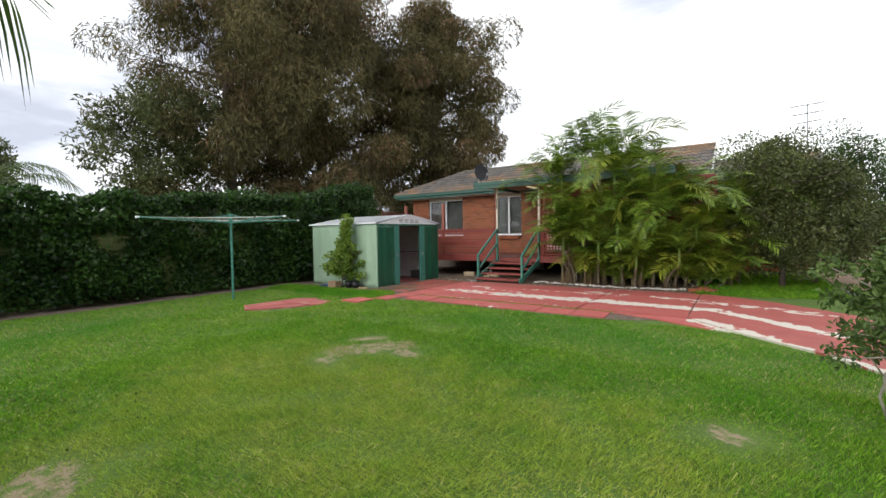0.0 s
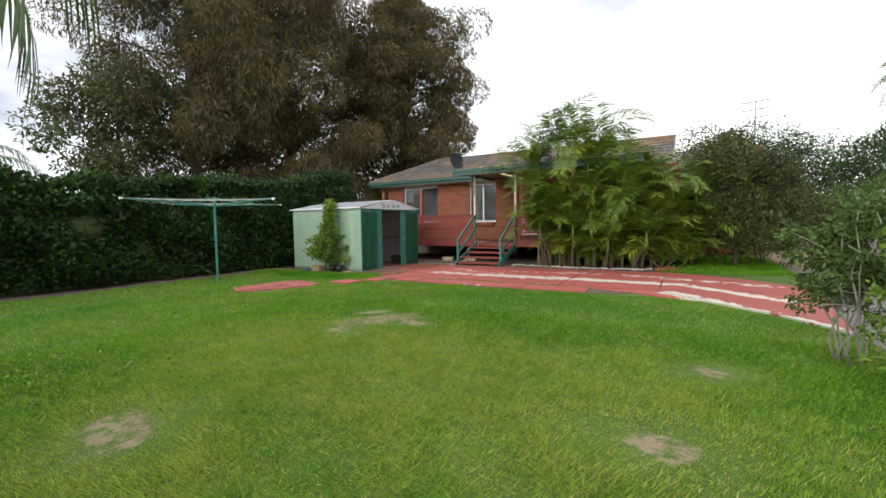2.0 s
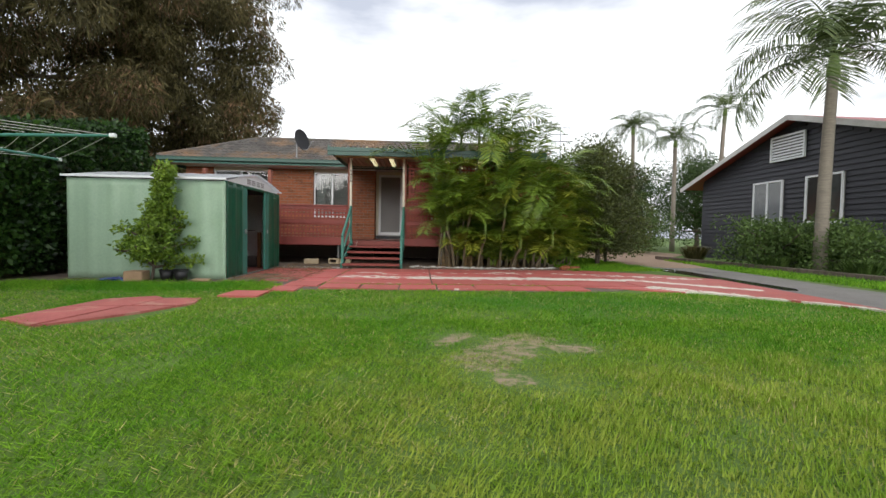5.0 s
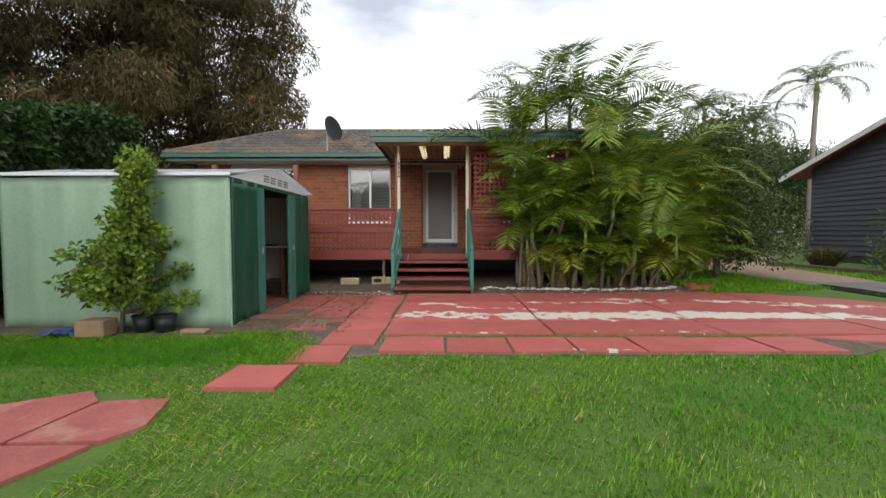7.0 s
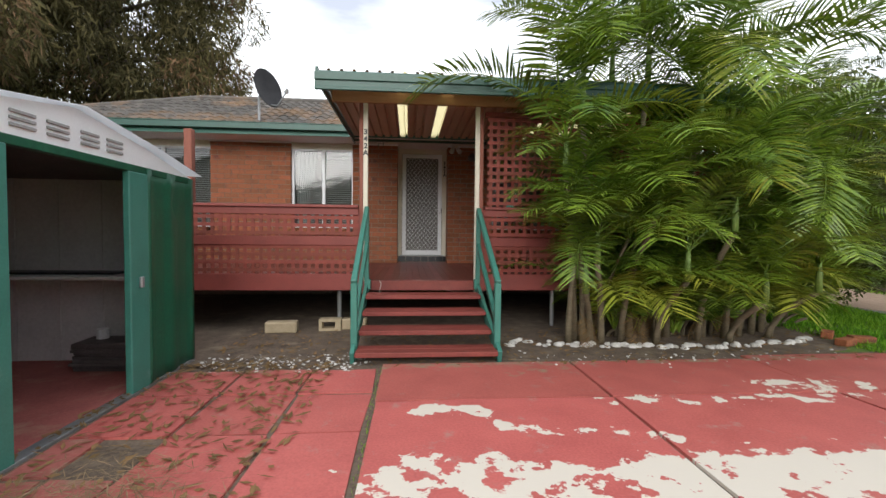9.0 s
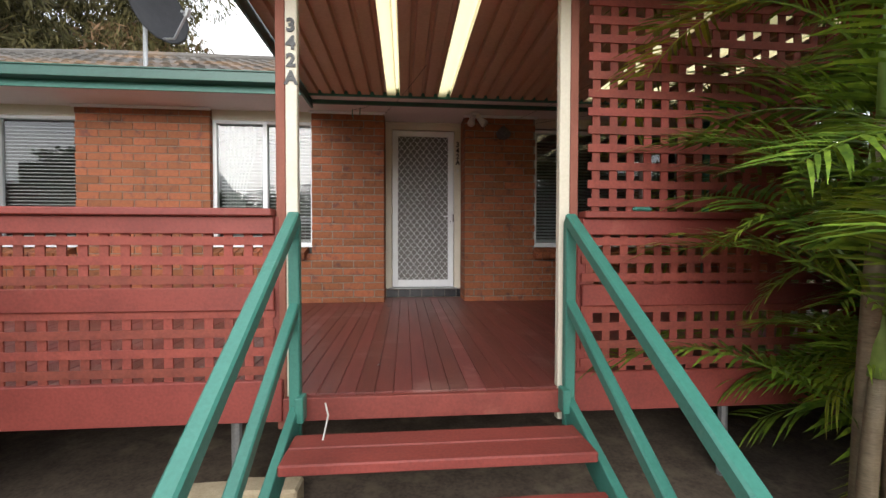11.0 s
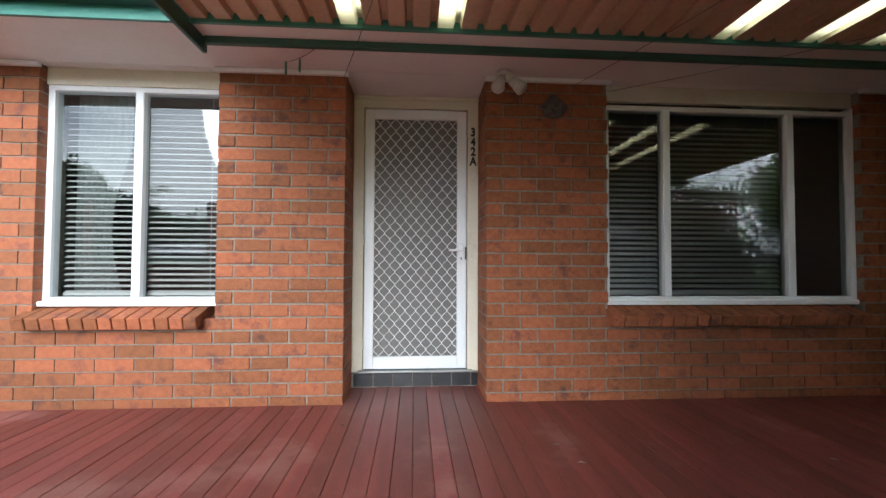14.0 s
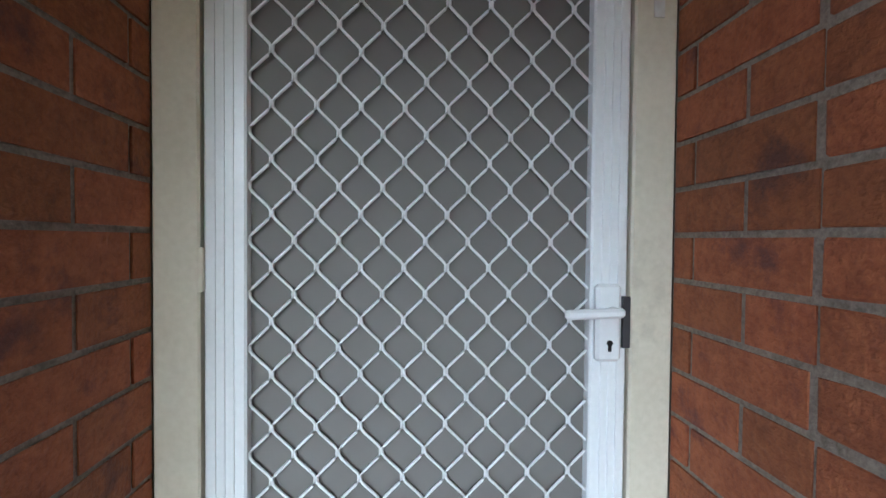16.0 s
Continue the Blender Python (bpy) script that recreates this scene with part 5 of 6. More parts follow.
for k in range(16):
    part("paling", box(-7.3, -7.28, -3.8 + k * 0.3, -3.52 + k * 0.3, 0, 2.35 + 0.02 * (k % 3)), "fence", fen)
part("fence_rail", box(-7.28, -7.24, -3.8, 1.0, 2.0, 2.08), "fence", fen)

# ---------------------------------------------------------------- plants
RNG = np.random.default_rng(11)


def crown_points(rng, clumps, count, shell=0.55):
    """Points in a set of clumps (x, y, z, r), thicker towards each clump's skin."""
    c = np.asarray(clumps)
    w = c[:, 3] ** 2.2
    idx = rng.choice(len(c), count, p=w / w.sum())
    d = rng.normal(size=(count, 3))
    d /= np.linalg.norm(d, axis=1)[:, None]
    r = c[idx, 3] * rng.uniform(shell, 1.0, count) ** 0.7
    pts = c[idx, :3] + d * r[:, None] * np.array([1, 1, 0.8])
    return pts, d


def limb(bm, a, b, r0, r1, rng, n=7, bend=0.12):
    a, b = Vector(a), Vector(b)
    ln = (b - a).length
    pts = [a.lerp(b, k / (n - 1)) + Vector(rng.normal(size=3)) * bend * ln * (0.12 if 0 < k < n - 1 else 0) for k in range(n)]
    tube(bm, pts, [r0 + (r1 - r0) * k / (n - 1) for k in range(n)], 6)
    return pts


def tree(name, label, category, base, height, spread, seed, leaves, leaf, width, material, bark="bark", trunk_r=0.25, limbs=16, low=0.2, droop=0.0, squash=1.0, extra=None, group="", clump=0.33, cone=False):
    rng = np.random.default_rng(seed)
    t = thing(name, label, category, base, group)
    x, y, z = base
    bm = bmesh.new()
    top = Vector((x + rng.normal() * 0.15, y + rng.normal() * 0.15, z + height * 0.9))
    spine = limb(bm, (x, y, z - 0.05), top, trunk_r, trunk_r * 0.18, rng, 9, 0.05)
    part("trunk", bm, bark, t, smooth=True)
    clumps = []
    for k in range(limbs):
        u = low + (0.98 - low) * (k + 0.5) / limbs
        p = spine[0].lerp(spine[-1], min(1, u))
        a = k * 2.4 + rng.uniform(-0.4, 0.4)
        prof = math.sin(math.pi * min(0.97, max(0.06, ((u - low) / (1 - low)) * 0.78 + 0.2))) ** 0.7
        prof = 0.09 + 0.91 * max(0.0, 1 - (u - low) / (1 - low) / 0.66) if cone else prof
        ln = spread * prof * rng.uniform(0.7, 1.08)
        q = p + Vector((math.cos(a) * ln, math.sin(a) * ln * squash, ln * rng.uniform(0.1, 0.5)))
        q.z = min(q.z, z + height)
        bm = bmesh.new()
        pts = limb(bm, p, q, trunk_r * (1 - u) * 0.45 + 0.015, 0.012, rng, 6)
        part("branch", bm, bark, t, smooth=True)
        for j in (2, 3, 4, 5):
            for _ in range(2):
                c = pts[j] + Vector(rng.normal(size=3)) * spread * (0.06 if cone else 0.11)
                clumps.append((c.x, c.y, max(c.z, z + 0.15), spread * clump * rng.uniform(0.45, 1.05) * (0.6 + 0.4 * prof)))
    clumps += [(top.x, top.y, top.z, spread * 0.25)]
    pts, d = crown_points(rng, clumps, leaves)
    q = leaf_quads(rng, pts, leaf, width, droop, d, 0.6)
    quad_mesh("crown", q, material, t)
    if extra:
        m2, share = extra
        sel = np.asarray(clumps)[rng.choice(len(clumps), max(2, len(clumps) // 4), replace=False)]
        pts, d = crown_points(rng, sel, int(leaves * share))
        quad_mesh("crown_patch", leaf_quads(rng, pts, leaf, width, droop, d, 0.6), m2, t)
    return t


# tall needle-leaved trees behind the hedge
tree("she_oak", "tall dark olive she-oak with drooping needles", "tree", (-11.2, 7.8, 0), 17.5, 5.2, 21, 118000, 0.33, 0.0245, "needle", trunk_r=0.38, limbs=42, low=0.1, droop=1.6, extra=("needle_brown", 0.16), group="she-oaks", clump=0.25)
tree("she_oak", "tall dark olive she-oak with browning needles", "tree", (-14.5, 1.6, 0), 19.0, 6.0, 22, 128000, 0.33, 0.0245, "needle", trunk_r=0.4, limbs=42, low=0.1, droop=1.6, extra=("needle_brown", 0.22), group="she-oaks", clump=0.25)
tree("she_oak", "tall dark olive she-oak with bare twigs", "tree", (-16.5, -2.8, 0), 17.5, 5.0, 23, 70000, 0.33, 0.0245, "needle", trunk_r=0.36, limbs=36, low=0.1, droop=1.4, extra=("needle_brown", 0.12), group="she-oaks", clump=0.25)
tree("gum_tree", "broad olive gum tree behind the hedge", "tree", (-16.8, -6.0, 0), 9.0, 3.0, 24, 13000, 0.26, 0.04, "leaf_gum", trunk_r=0.22, limbs=22, low=0.3, droop=0.5, clump=0.24)
tree("cypress", "narrow dark cypress far behind the hedge", "tree", (-27, -9.5, 0), 7.5, 0.75, 25, 7000, 0.2, 0.04, "leaf_dark", trunk_r=0.12, limbs=26, low=0.05, clump=0.8)
# shrubs
tree("dark_shrub", "dense dark green shrub beside the drive", "shrub", (6.2, -2.0, 0.0), 3.6, 1.6, 31, 42000, 0.075, 0.019, "leaf_dark", bark="bark", trunk_r=0.07, limbs=26, low=0.15, clump=0.36)
tree("dark_shrub", "dense dark green shrub beside the drive", "shrub", (6.9, -1.0, 0.0), 2.9, 1.0, 32, 26000, 0.075, 0.019, "leaf_dark", bark="bark", trunk_r=0.06, limbs=20, low=0.15, clump=0.36, group="dark shrubs")


def stem_shrub(label, base, h, w, seed, leaves, mat_leaf="leaf_grey", group=""):
    """Several thin pale stems from one foot, with sparse small leaves near their ends."""
    rng = np.random.default_rng(seed)
    t = thing("lawn_shrub", label, "shrub", base, group)
    clumps = []
    for k in range(8):
        a = k * 0.8 + rng.uniform(-0.3, 0.3)
        tip = Vector(base) + Vector((math.cos(a) * w * rng.uniform(0.35, 1), math.sin(a) * w * rng.uniform(0.35, 1), h * rng.uniform(0.6, 1)))
        bm = bmesh.new()
        pts = limb(bm, Vector(base) + Vector((math.cos(a), math.sin(a), 0)) * w * 0.4, tip, 0.011, 0.004, rng, 8, 0.25)
        for _ in range(6):
            p = pts[int(rng.integers(2, 7))]
            q = p + Vector((rng.normal() * 0.16, rng.normal() * 0.16, abs(rng.normal()) * 0.2))
            limb(bm, p, q, 0.007, 0.003, rng, 4)
            clumps.append((*q, rng.uniform(0.07, 0.14)))
        clumps += [(*pts[-1], 0.13), (*pts[-2], 0.12)]
        part("stem", bm, "pale_bark", t, smooth=True)
    pts, d = crown_points(rng, clumps, leaves, 0.2)
    quad_mesh("leaves", leaf_quads(rng, pts, 0.055, 0.014, 0.0, d, 0.5), mat_leaf, t)
    return t


stem_shrub("thin pale-stemmed shrub with sparse leaves on the lawn", (6.3, -10.6, 0), 1.5, 0.22, 41, 5000, "leaf_grey")
stem_shrub("thin pale-stemmed shrub with bright young leaves", (6.6, -11.55, 0), 1.45, 0.28, 42, 5500, "leaf_bright")
stem_shrub("thin pale-stemmed shrub leaning over the lawn edge", (6.85, -12.1, 0), 1.5, 0.4, 43, 5500, "leaf_bright")
tree("shed_bush", "conical bright green bush against the shed", "shrub", (-3.26, -7.12, 0.0), 1.98, 0.72, 44, 9500, 0.06, 0.019, "leaf_bright", trunk_r=0.025, limbs=46, low=0.14, clump=0.17, cone=True)
tree("side_bush", "rounded green bush along the neighbouring house", "shrub", (11.3, -2.4, 0), 1.25, 1.2, 45, 9000, 0.11, 0.022, "leaf_grey", trunk_r=0.04, limbs=20, low=0.05, clump=0.42, group="side bushes")
tree("side_bush", "rounded green bush along the neighbouring house", "shrub", (11.7, -4.2, 0), 1.2, 1.1, 46, 8000, 0.11, 0.022, "leaf_grey", trunk_r=0.04, limbs=20, low=0.05, clump=0.42, group="side bushes")
tree("far_bush", "green bush at the end of the driveway", "shrub", (12.0, 7.5, 0), 2.6, 2.0, 47, 11000, 0.13, 0.03, "leaf_grey", trunk_r=0.06, limbs=18, low=0.05, clump=0.4)
tree("far_bush", "dark green bush beside the gravel court", "shrub", (9.6, 7.6, 0), 2.2, 1.5, 48, 9000, 0.12, 0.03, "leaf_dark", trunk_r=0.06, limbs=18, low=0.05, clump=0.4)
for k, (x, y, h, s) in enumerate(((15, 15, 6.0, 3.2), (20, 13, 6.2, 3.2), (11, 18, 6.4, 3.4), (24, 20, 7.5, 4.2), (5, 24, 7.0, 4))):
    tree("distant_tree", "distant grey-green tree with an uneven crown", "tree", (x, y, 0), h, s, 60 + k, 20000, 0.2, 0.032, "leaf", trunk_r=0.2, limbs=18, low=0.15, clump=0.36, group="distant trees", droop=0.3)
for k, (x, y, h, s) in enumerate(((-7, -37, 6.5, 4), (-18, -36, 5.2, 4), (-12, -36, 5.5, 3.5), (-2, -38, 6, 4), (6, -37, 5, 3.5), (14, -35, 6, 4), (22, -30, 6, 4))):
    tree("distant_tree", "distant green tree across the street", "tree", (x, y, 0), h, s, 80 + k, 9000, 0.34, 0.08, "leaf", trunk_r=0.22, limbs=16, low=0.08, clump=0.42, group="distant trees", droop=0.2)


def strap_clump(name, label, base, h, n, seed, material):
    rng = np.random.default_rng(seed)
    t = thing(name, label, "shrub", base)
    q = []
    for _ in range(n):
        a, lean = rng.uniform(0, 2 * math.pi), rng.uniform(0.15, 0.8)
        p0 = np.array(base) + np.array([math.cos(a), math.sin(a), 0]) * rng.uniform(0, 0.25)
        d = np.array([math.cos(a) * lean, math.sin(a) * lean, 1.0]) * h * rng.uniform(0.6, 1)
        s = np.array([-math.sin(a), math.cos(a), 0]) * 0.014
        mid, tip = p0 + d * 0.62, p0 + d * 0.8 + np.array([math.cos(a), math.sin(a), -0.4]) * h * lean * 0.5
        q += [[p0 - s, p0 + s, mid + s, mid - s], [mid - s, mid + s, tip, tip]]
    quad_mesh("foliage", np.array(q), material, t)


strap_clump("strap_plant", "brownish strap-leaved clump beside the drive", (10.7, 0.35, 0), 0.85, 420, 51, "strap")
strap_clump("strap_plant", "yellow-green strap-leaved clump at the court", (9.7, 6.2, 0), 0.7, 260, 52, "frond_yellow")

strap_clump("strap_plant", "tall arching green strap plant below the window", (12.4, -2.6, 0), 1.7, 160, 53, "frond_dark")
strap_clump("strap_plant", "low green strap clump at the bed edge", (10.6, -3.2, 0), 0.6, 300, 54, "leaf_grey")
strap_clump("strap_plant", "low yellow-green strap clump at the bed edge", (10.9, -5.2, 0), 0.65, 300, 55, "leaf_grey")
edging = thing("bed_edging", "dark weathered timber edging of the garden bed", "edging", (10.3, -3, 0))
EDGE = [(9.9, 1.4), (10.05, -0.3), (10.25, -2.2), (10.35, -4.1), (10.4, -6.2)]
for (ax, ay), (bx_, by_) in zip(EDGE, EDGE[1:]):
    part("sleeper", beam(bmesh.new(), (ax, ay - 0.02, 0.06), (bx_, by_ + 0.02, 0.06), 0.10, 0.16, 0.012), "bark", edging)

# hedge
hedge = thing("hedge", "tall dense dark green clipped hedge", "hedge", (-6.4, -9.5, 0))


def hedge_top(y):
    return 2.12 + 0.055 * (y + 14) + 0.10 * noise.noise(Vector((y * 0.9, 0, 0))) + 0.35 * max(0, min(1, (y + 6.5) / 2))


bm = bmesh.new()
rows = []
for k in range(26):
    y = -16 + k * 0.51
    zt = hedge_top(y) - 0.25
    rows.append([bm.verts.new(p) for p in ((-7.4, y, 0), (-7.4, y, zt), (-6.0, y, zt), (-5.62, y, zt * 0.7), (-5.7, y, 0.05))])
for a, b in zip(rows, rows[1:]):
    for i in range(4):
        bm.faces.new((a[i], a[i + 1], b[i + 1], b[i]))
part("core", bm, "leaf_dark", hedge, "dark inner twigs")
n = 60000
y = RNG.uniform(-16, -3.4, n)
zt = np.array([hedge_top(v) for v in y])
u = RNG.uniform(0, 1, n)
face = u < 0.74
lump = np.array([noise.noise(Vector((a * 1.3, b * 3.6, 2.0))) for a, b in zip(y, u)])
x = np.where(face, -5.4 - 0.16 * np.abs(RNG.normal(size=n)) - 0.18 * (u > 0.6) + 0.55 * lump, RNG.uniform(-7.3, -5.5, n))
z = np.where(face, 0.10 + (zt - 0.05) * (u / 0.74), zt - 0.08 * np.abs(RNG.normal(size=n)) + 0.45 * lump)
pts = np.stack([x, y, z], 1)
out = np.where(face[:, None], np.array([1.0, 0, 0.25]), np.array([0.1, 0, 1.0]))
quad_mesh("leaves", leaf_quads(RNG, pts, 0.105, 0.032, 0.25, out, 0.7), "hedge", hedge)
bm = bmesh.new()
for k in range(26):
    yy = -15.7 + k * 0.48
    rod(bm, (-5.9 + rs.uniform(-.1, .1), yy, 0), (-5.8, yy + rs.uniform(-.1, .1), 0.9), 0.025, 0.012, 6)
part("stems", bm, "bark", hedge)

# palms


def frond_mesh(seed, length, rise, fall, leaflet, pairs, material, width=0.014, vee=0.35, sag=0.35):
    """A feather palm frond along +x: an arched midrib and two rows of folded leaflets."""
    rng = np.random.default_rng(seed)
    n = 14
    pts, ang, p = [], rise, np.zeros(3)
    for k in range(n + 1):
        pts.append(p.copy())
        a = radians(rise + (fall - rise) * (k / n) ** 1.25)
        p = p + np.array([math.cos(a), 0, math.sin(a)]) * length / n
    pts = np.array(pts)
    bm = bmesh.new()
    tube(bm, [tuple(q) for q in pts], [0.012 * (1 - 0.85 * k / n) * (length / 1.6) for k in range(n + 1)], 5)
    for side in (-1, 1):
        for k in range(pairs):
            s = 0.14 + 0.86 * (k + rng.uniform(0, 0.6)) / pairs
            s = min(s, 0.995)
            i = min(int(s * n), n - 1)
            f = s * n - i
            b = pts[i] * (1 - f) + pts[i + 1] * f
            t = pts[i + 1] - pts[i]
            t /= np.linalg.norm(t)
            up = np.cross(t, np.array([0, 1.0, 0]))
            up = up if up[2] > 0 else -up
            ln = leaflet * (0.45 + 0.55 * math.sin(math.pi * (0.12 + 0.76 * s))) * rng.uniform(0.85, 1.12)
            fw = 0.22 + 0.62 * s
            d = t * fw + np.array([0, side, 0]) + up * vee * rng.uniform(0.5, 1.3)
            d /= np.linalg.norm(d)
            drop = sag * ln * rng.uniform(0.7, 1.2)
            w = t * width
            m1, m2, tip = (b + d * ln * u - np.array([0, 0, drop * u * u]) for u in (0.3, 0.68, 1.0))
            v = [bm.verts.new(q) for q in (b, m1 + w, m2 + w * 0.75, tip, m2 - w * 0.75, m1 - w)]
            bm.faces.new((v[0], v[1], v[5])), bm.faces.new((v[1], v[2], v[4], v[5])), bm.faces.new((v[2], v[3], v[4]))
    return data("frond", bm, material)


CANE = [frond_mesh(i, 1.5 + 0.12 * (i % 3), 64 - 7 * (i % 2), -28 - 11 * (i % 4), 0.46, 42, ("frond", "frond", "frond", "frond_yellow", "frond", "frond")[i], 0.0135, 0.42, 0.34) for i in range(6)]
DRY = frond_mesh(9, 1.15, 20, -75, 0.34, 30, "frond_dry", 0.008, 0.2, 0.6)
BIG = [frond_mesh(20 + i, 2.3, 58, -35 - 14 * i, 0.55, 42, "frond_dark", 0.017, 0.3, 0.6) for i in range(3)]
NEAR = [frond_mesh(30 + i, 2.1, 42, -58 - 6 * i, 0.62, 46, "frond_near", 0.0145, 0.15, 0.6) for i in range(3)]


def palm(name, label, base, h, r, lean, seed, fronds, count, trunk, scale=1.0, group="", lowest=-35, shaft=True, highest=62, porch_side=False):
    rng = random.Random(seed)
    t = thing(name, label, "palm", base, group)
    b = Vector(base)
    pts = [b + Vector((lean[0] * u * u, lean[1] * u * u, h * u)) for u in (0, 0.2, 0.4, 0.6, 0.8, 1.0)]
    part("trunk", tube(bmesh.new(), pts, [r * q for q in (1.25, 1.05, 1, 0.95, 0.9, 0.85)], 8), trunk, t, smooth=True)
    top = pts[-1]
    if shaft:
        part("crownshaft", tube(bmesh.new(), [top, top + Vector((0, 0, 0.22 * scale)), top + Vector((0, 0, 0.45 * scale))], [r * 1.05, r * 0.95, r * 0.5], 8), "cane_green", t, smooth=True)
        top = top + Vector((0, 0, 0.38 * scale))
    for k in range(count):
        u = k / max(1, count - 1)
        pitch = -(highest - 40 + (lowest - (highest - 40)) * u) + rng.uniform(-8, 8)
        m = Matrix.Translation(top) @ Matrix.Rotation(2.4 * k + rng.uniform(-0.3, 0.3), 4, "Z") @ Matrix.Rotation(radians(pitch), 4, "Y") @ Matrix.Rotation(radians(rng.uniform(-18, 18)), 4, "X")
        s = scale * rng.uniform(0.82, 1.12)
        tip = m @ (Vector((1.15, 0, 0.45)) * s)
        if porch_side and tip.x < 0.78 and tip.y > -3.75:
            rng.randrange(len(fronds))
            continue
        piece("frond", fronds[rng.randrange(len(fronds))], t, m @ Matrix.Diagonal((s, s, s, 1)))
    return t


rp = random.Random(5)
CL = [(1.6, -3.6, 2.2, -0.22, -0.25), (1.75, -3.6, 2.9, -0.2, -0.25), (1.95, -3.45, 3.15, 0.05, -0.1), (2.1, -3.7, 1.5, 0.1, -0.45), (2.3, -3.5, 3.3, 0.15, 0.0), (2.55, -3.6, 2.6, 0.3, -0.25), (2.75, -3.5, 2.9, 0.4, -0.1),
      (3.0, -3.7, 1.7, 0.0, -0.5), (3.2, -3.5, 2.3, 0.15, -0.1), (3.4, -3.6, 2.5, 0.35, -0.2), (3.65, -3.5, 1.9, 0.3, -0.3), (3.9, -3.4, 2.0, 0.45, -0.1), (4.1, -3.3, 1.5, 0.45, -0.25), (4.3, -3.1, 1.3, 0.5, 0.1),
      (1.75, -3.7, 0.7, -0.15, -0.2), (2.45, -3.8, 0.8, 0.1, -0.35), (3.3, -3.8, 0.7, 0.1, -0.35), (3.95, -3.6, 0.8, 0.3, -0.3), (2.9, -3.4, 1.2, 0.2, -0.2), (1.85, -3.75, 1.0, -0.2, -0.3), (1.68, -3.66, 1.72, -0.12, -0.05), (1.5, -3.7, 1.05, 0.05, 0.0)]
CL = [(x, y, h * (0.9 if x < 2.9 else 0.72) * (0.9 if x < 1.8 else 1), lx, ly) for x, y, h, lx, ly in CL]
for i, (x, y, h, lx, ly) in enumerate(CL):
    fr = CANE[:3] + CANE[4:6] if i % 3 else (CANE + CANE[3:4] * 2 if x > 2.8 else CANE)
    palm("cane_palm", "golden cane palm with yellow-green arching fronds", (x, y, 0.012), h, 0.034, (lx, ly), 100 + i, fr, 9, "cane", 1.0 if h > 1.4 else 0.8, "golden cane palms", lowest=-42 if h > 1.4 else -20, highest=72, porch_side=x < 2.5)
CC = ((2.05, -3.45), (2.5, -3.35), (2.95, -3.45), (3.45, -3.4), (3.95, -3.25), (4.4, -3.05), (4.8, -2.9))
for k in range(25):
    x, y = CC[k % 7]
    x, y = x + rp.gauss(0, 0.09), y + rp.gauss(0, 0.07)
    h = rp.choice((0.05, 0.1, 0.2, 0.35, 0.7, 1.15))
    palm("cane_palm", "young golden cane palm with arching fronds", (x, y, 0.012), h, 0.02, (rp.uniform(-0.15, 0.15), -0.05 - 0.25 * h), 150 + k, CANE, 10, "cane", rp.uniform(0.62, 0.95), "golden cane palms", lowest=-18 if h > 0.4 else 2, shaft=False, highest=76)
for k, (x, y, h) in enumerate(((5.2, -2.5, 1.5), (5.35, -1.8, 1.3), (5.3, -1.2, 1.5), (5.2, -0.6, 1.1), (5.1, -2.2, 0.5), (5.1, -1.4, 0.5))):
    palm("cane_palm", "golden cane palm beside the porch end", (x, y, 0.012), h, 0.03, (0.1, 0), 190 + k, CANE[:4], 9, "cane", 0.95, "golden cane palms", lowest=-35, highest=72)
for x, y in ((2.2, -3.7), (3.1, -3.75), (1.6, -3.75)):
    t = thing("dry_fronds", "fallen dry brown palm fronds on the bed", "palm frond", (x, y, 0.02), "dry fronds")
    for k in range(2):
        piece("frond", DRY, t, Matrix.Translation((x + 0.2 * k, y, 0.35)) @ Matrix.Rotation(rp.uniform(0, 6), 4, "Z") @ Matrix.Rotation(radians(55), 4, "Y") @ Matrix.Diagonal((0.5, 0.5, 0.5, 1)))
palm("tall_palm", "tall grey-trunked palm before the neighbouring house", (10.95, -4.1, 0), 4.9, 0.135, (0.2, 0.1), 201, BIG, 24, "palm_trunk", 1.3, lowest=-45)
palm("far_palm", "slender palm with drooping crown in the distance", (18.3, 9.8, 0), 7.9, 0.12, (0.2, 0), 202, BIG, 15, "palm_trunk", 1.0, "far palms", lowest=-55)
palm("far_palm", "slender palm with drooping crown in the distance", (13.6, 10.6, 0), 6.9, 0.12, (0, 0.2), 203, BIG, 17, "palm_trunk", 0.95, "far palms", lowest=-50)
palm("far_palm", "slender palm with drooping crown in the distance", (16.0, 10.4, 0), 6.2, 0.12, (0.1, 0.2), 204, BIG, 17, "palm_trunk", 0.95, "far palms", lowest=-50)
palm("edge_palm", "young feather palm at the lawn edge", (2.25, -16.2, 0), 2.5, 0.11, (0.1, 0.1), 205, NEAR, 16, "palm_trunk", 1.05, lowest=-38)
palm("hedge_palm", "feather palm behind the hedge", (-10.5, -12.6, 0), 2.2, 0.12, (0, 0), 206, BIG, 12, "palm_trunk", 1.0, lowest=-40)

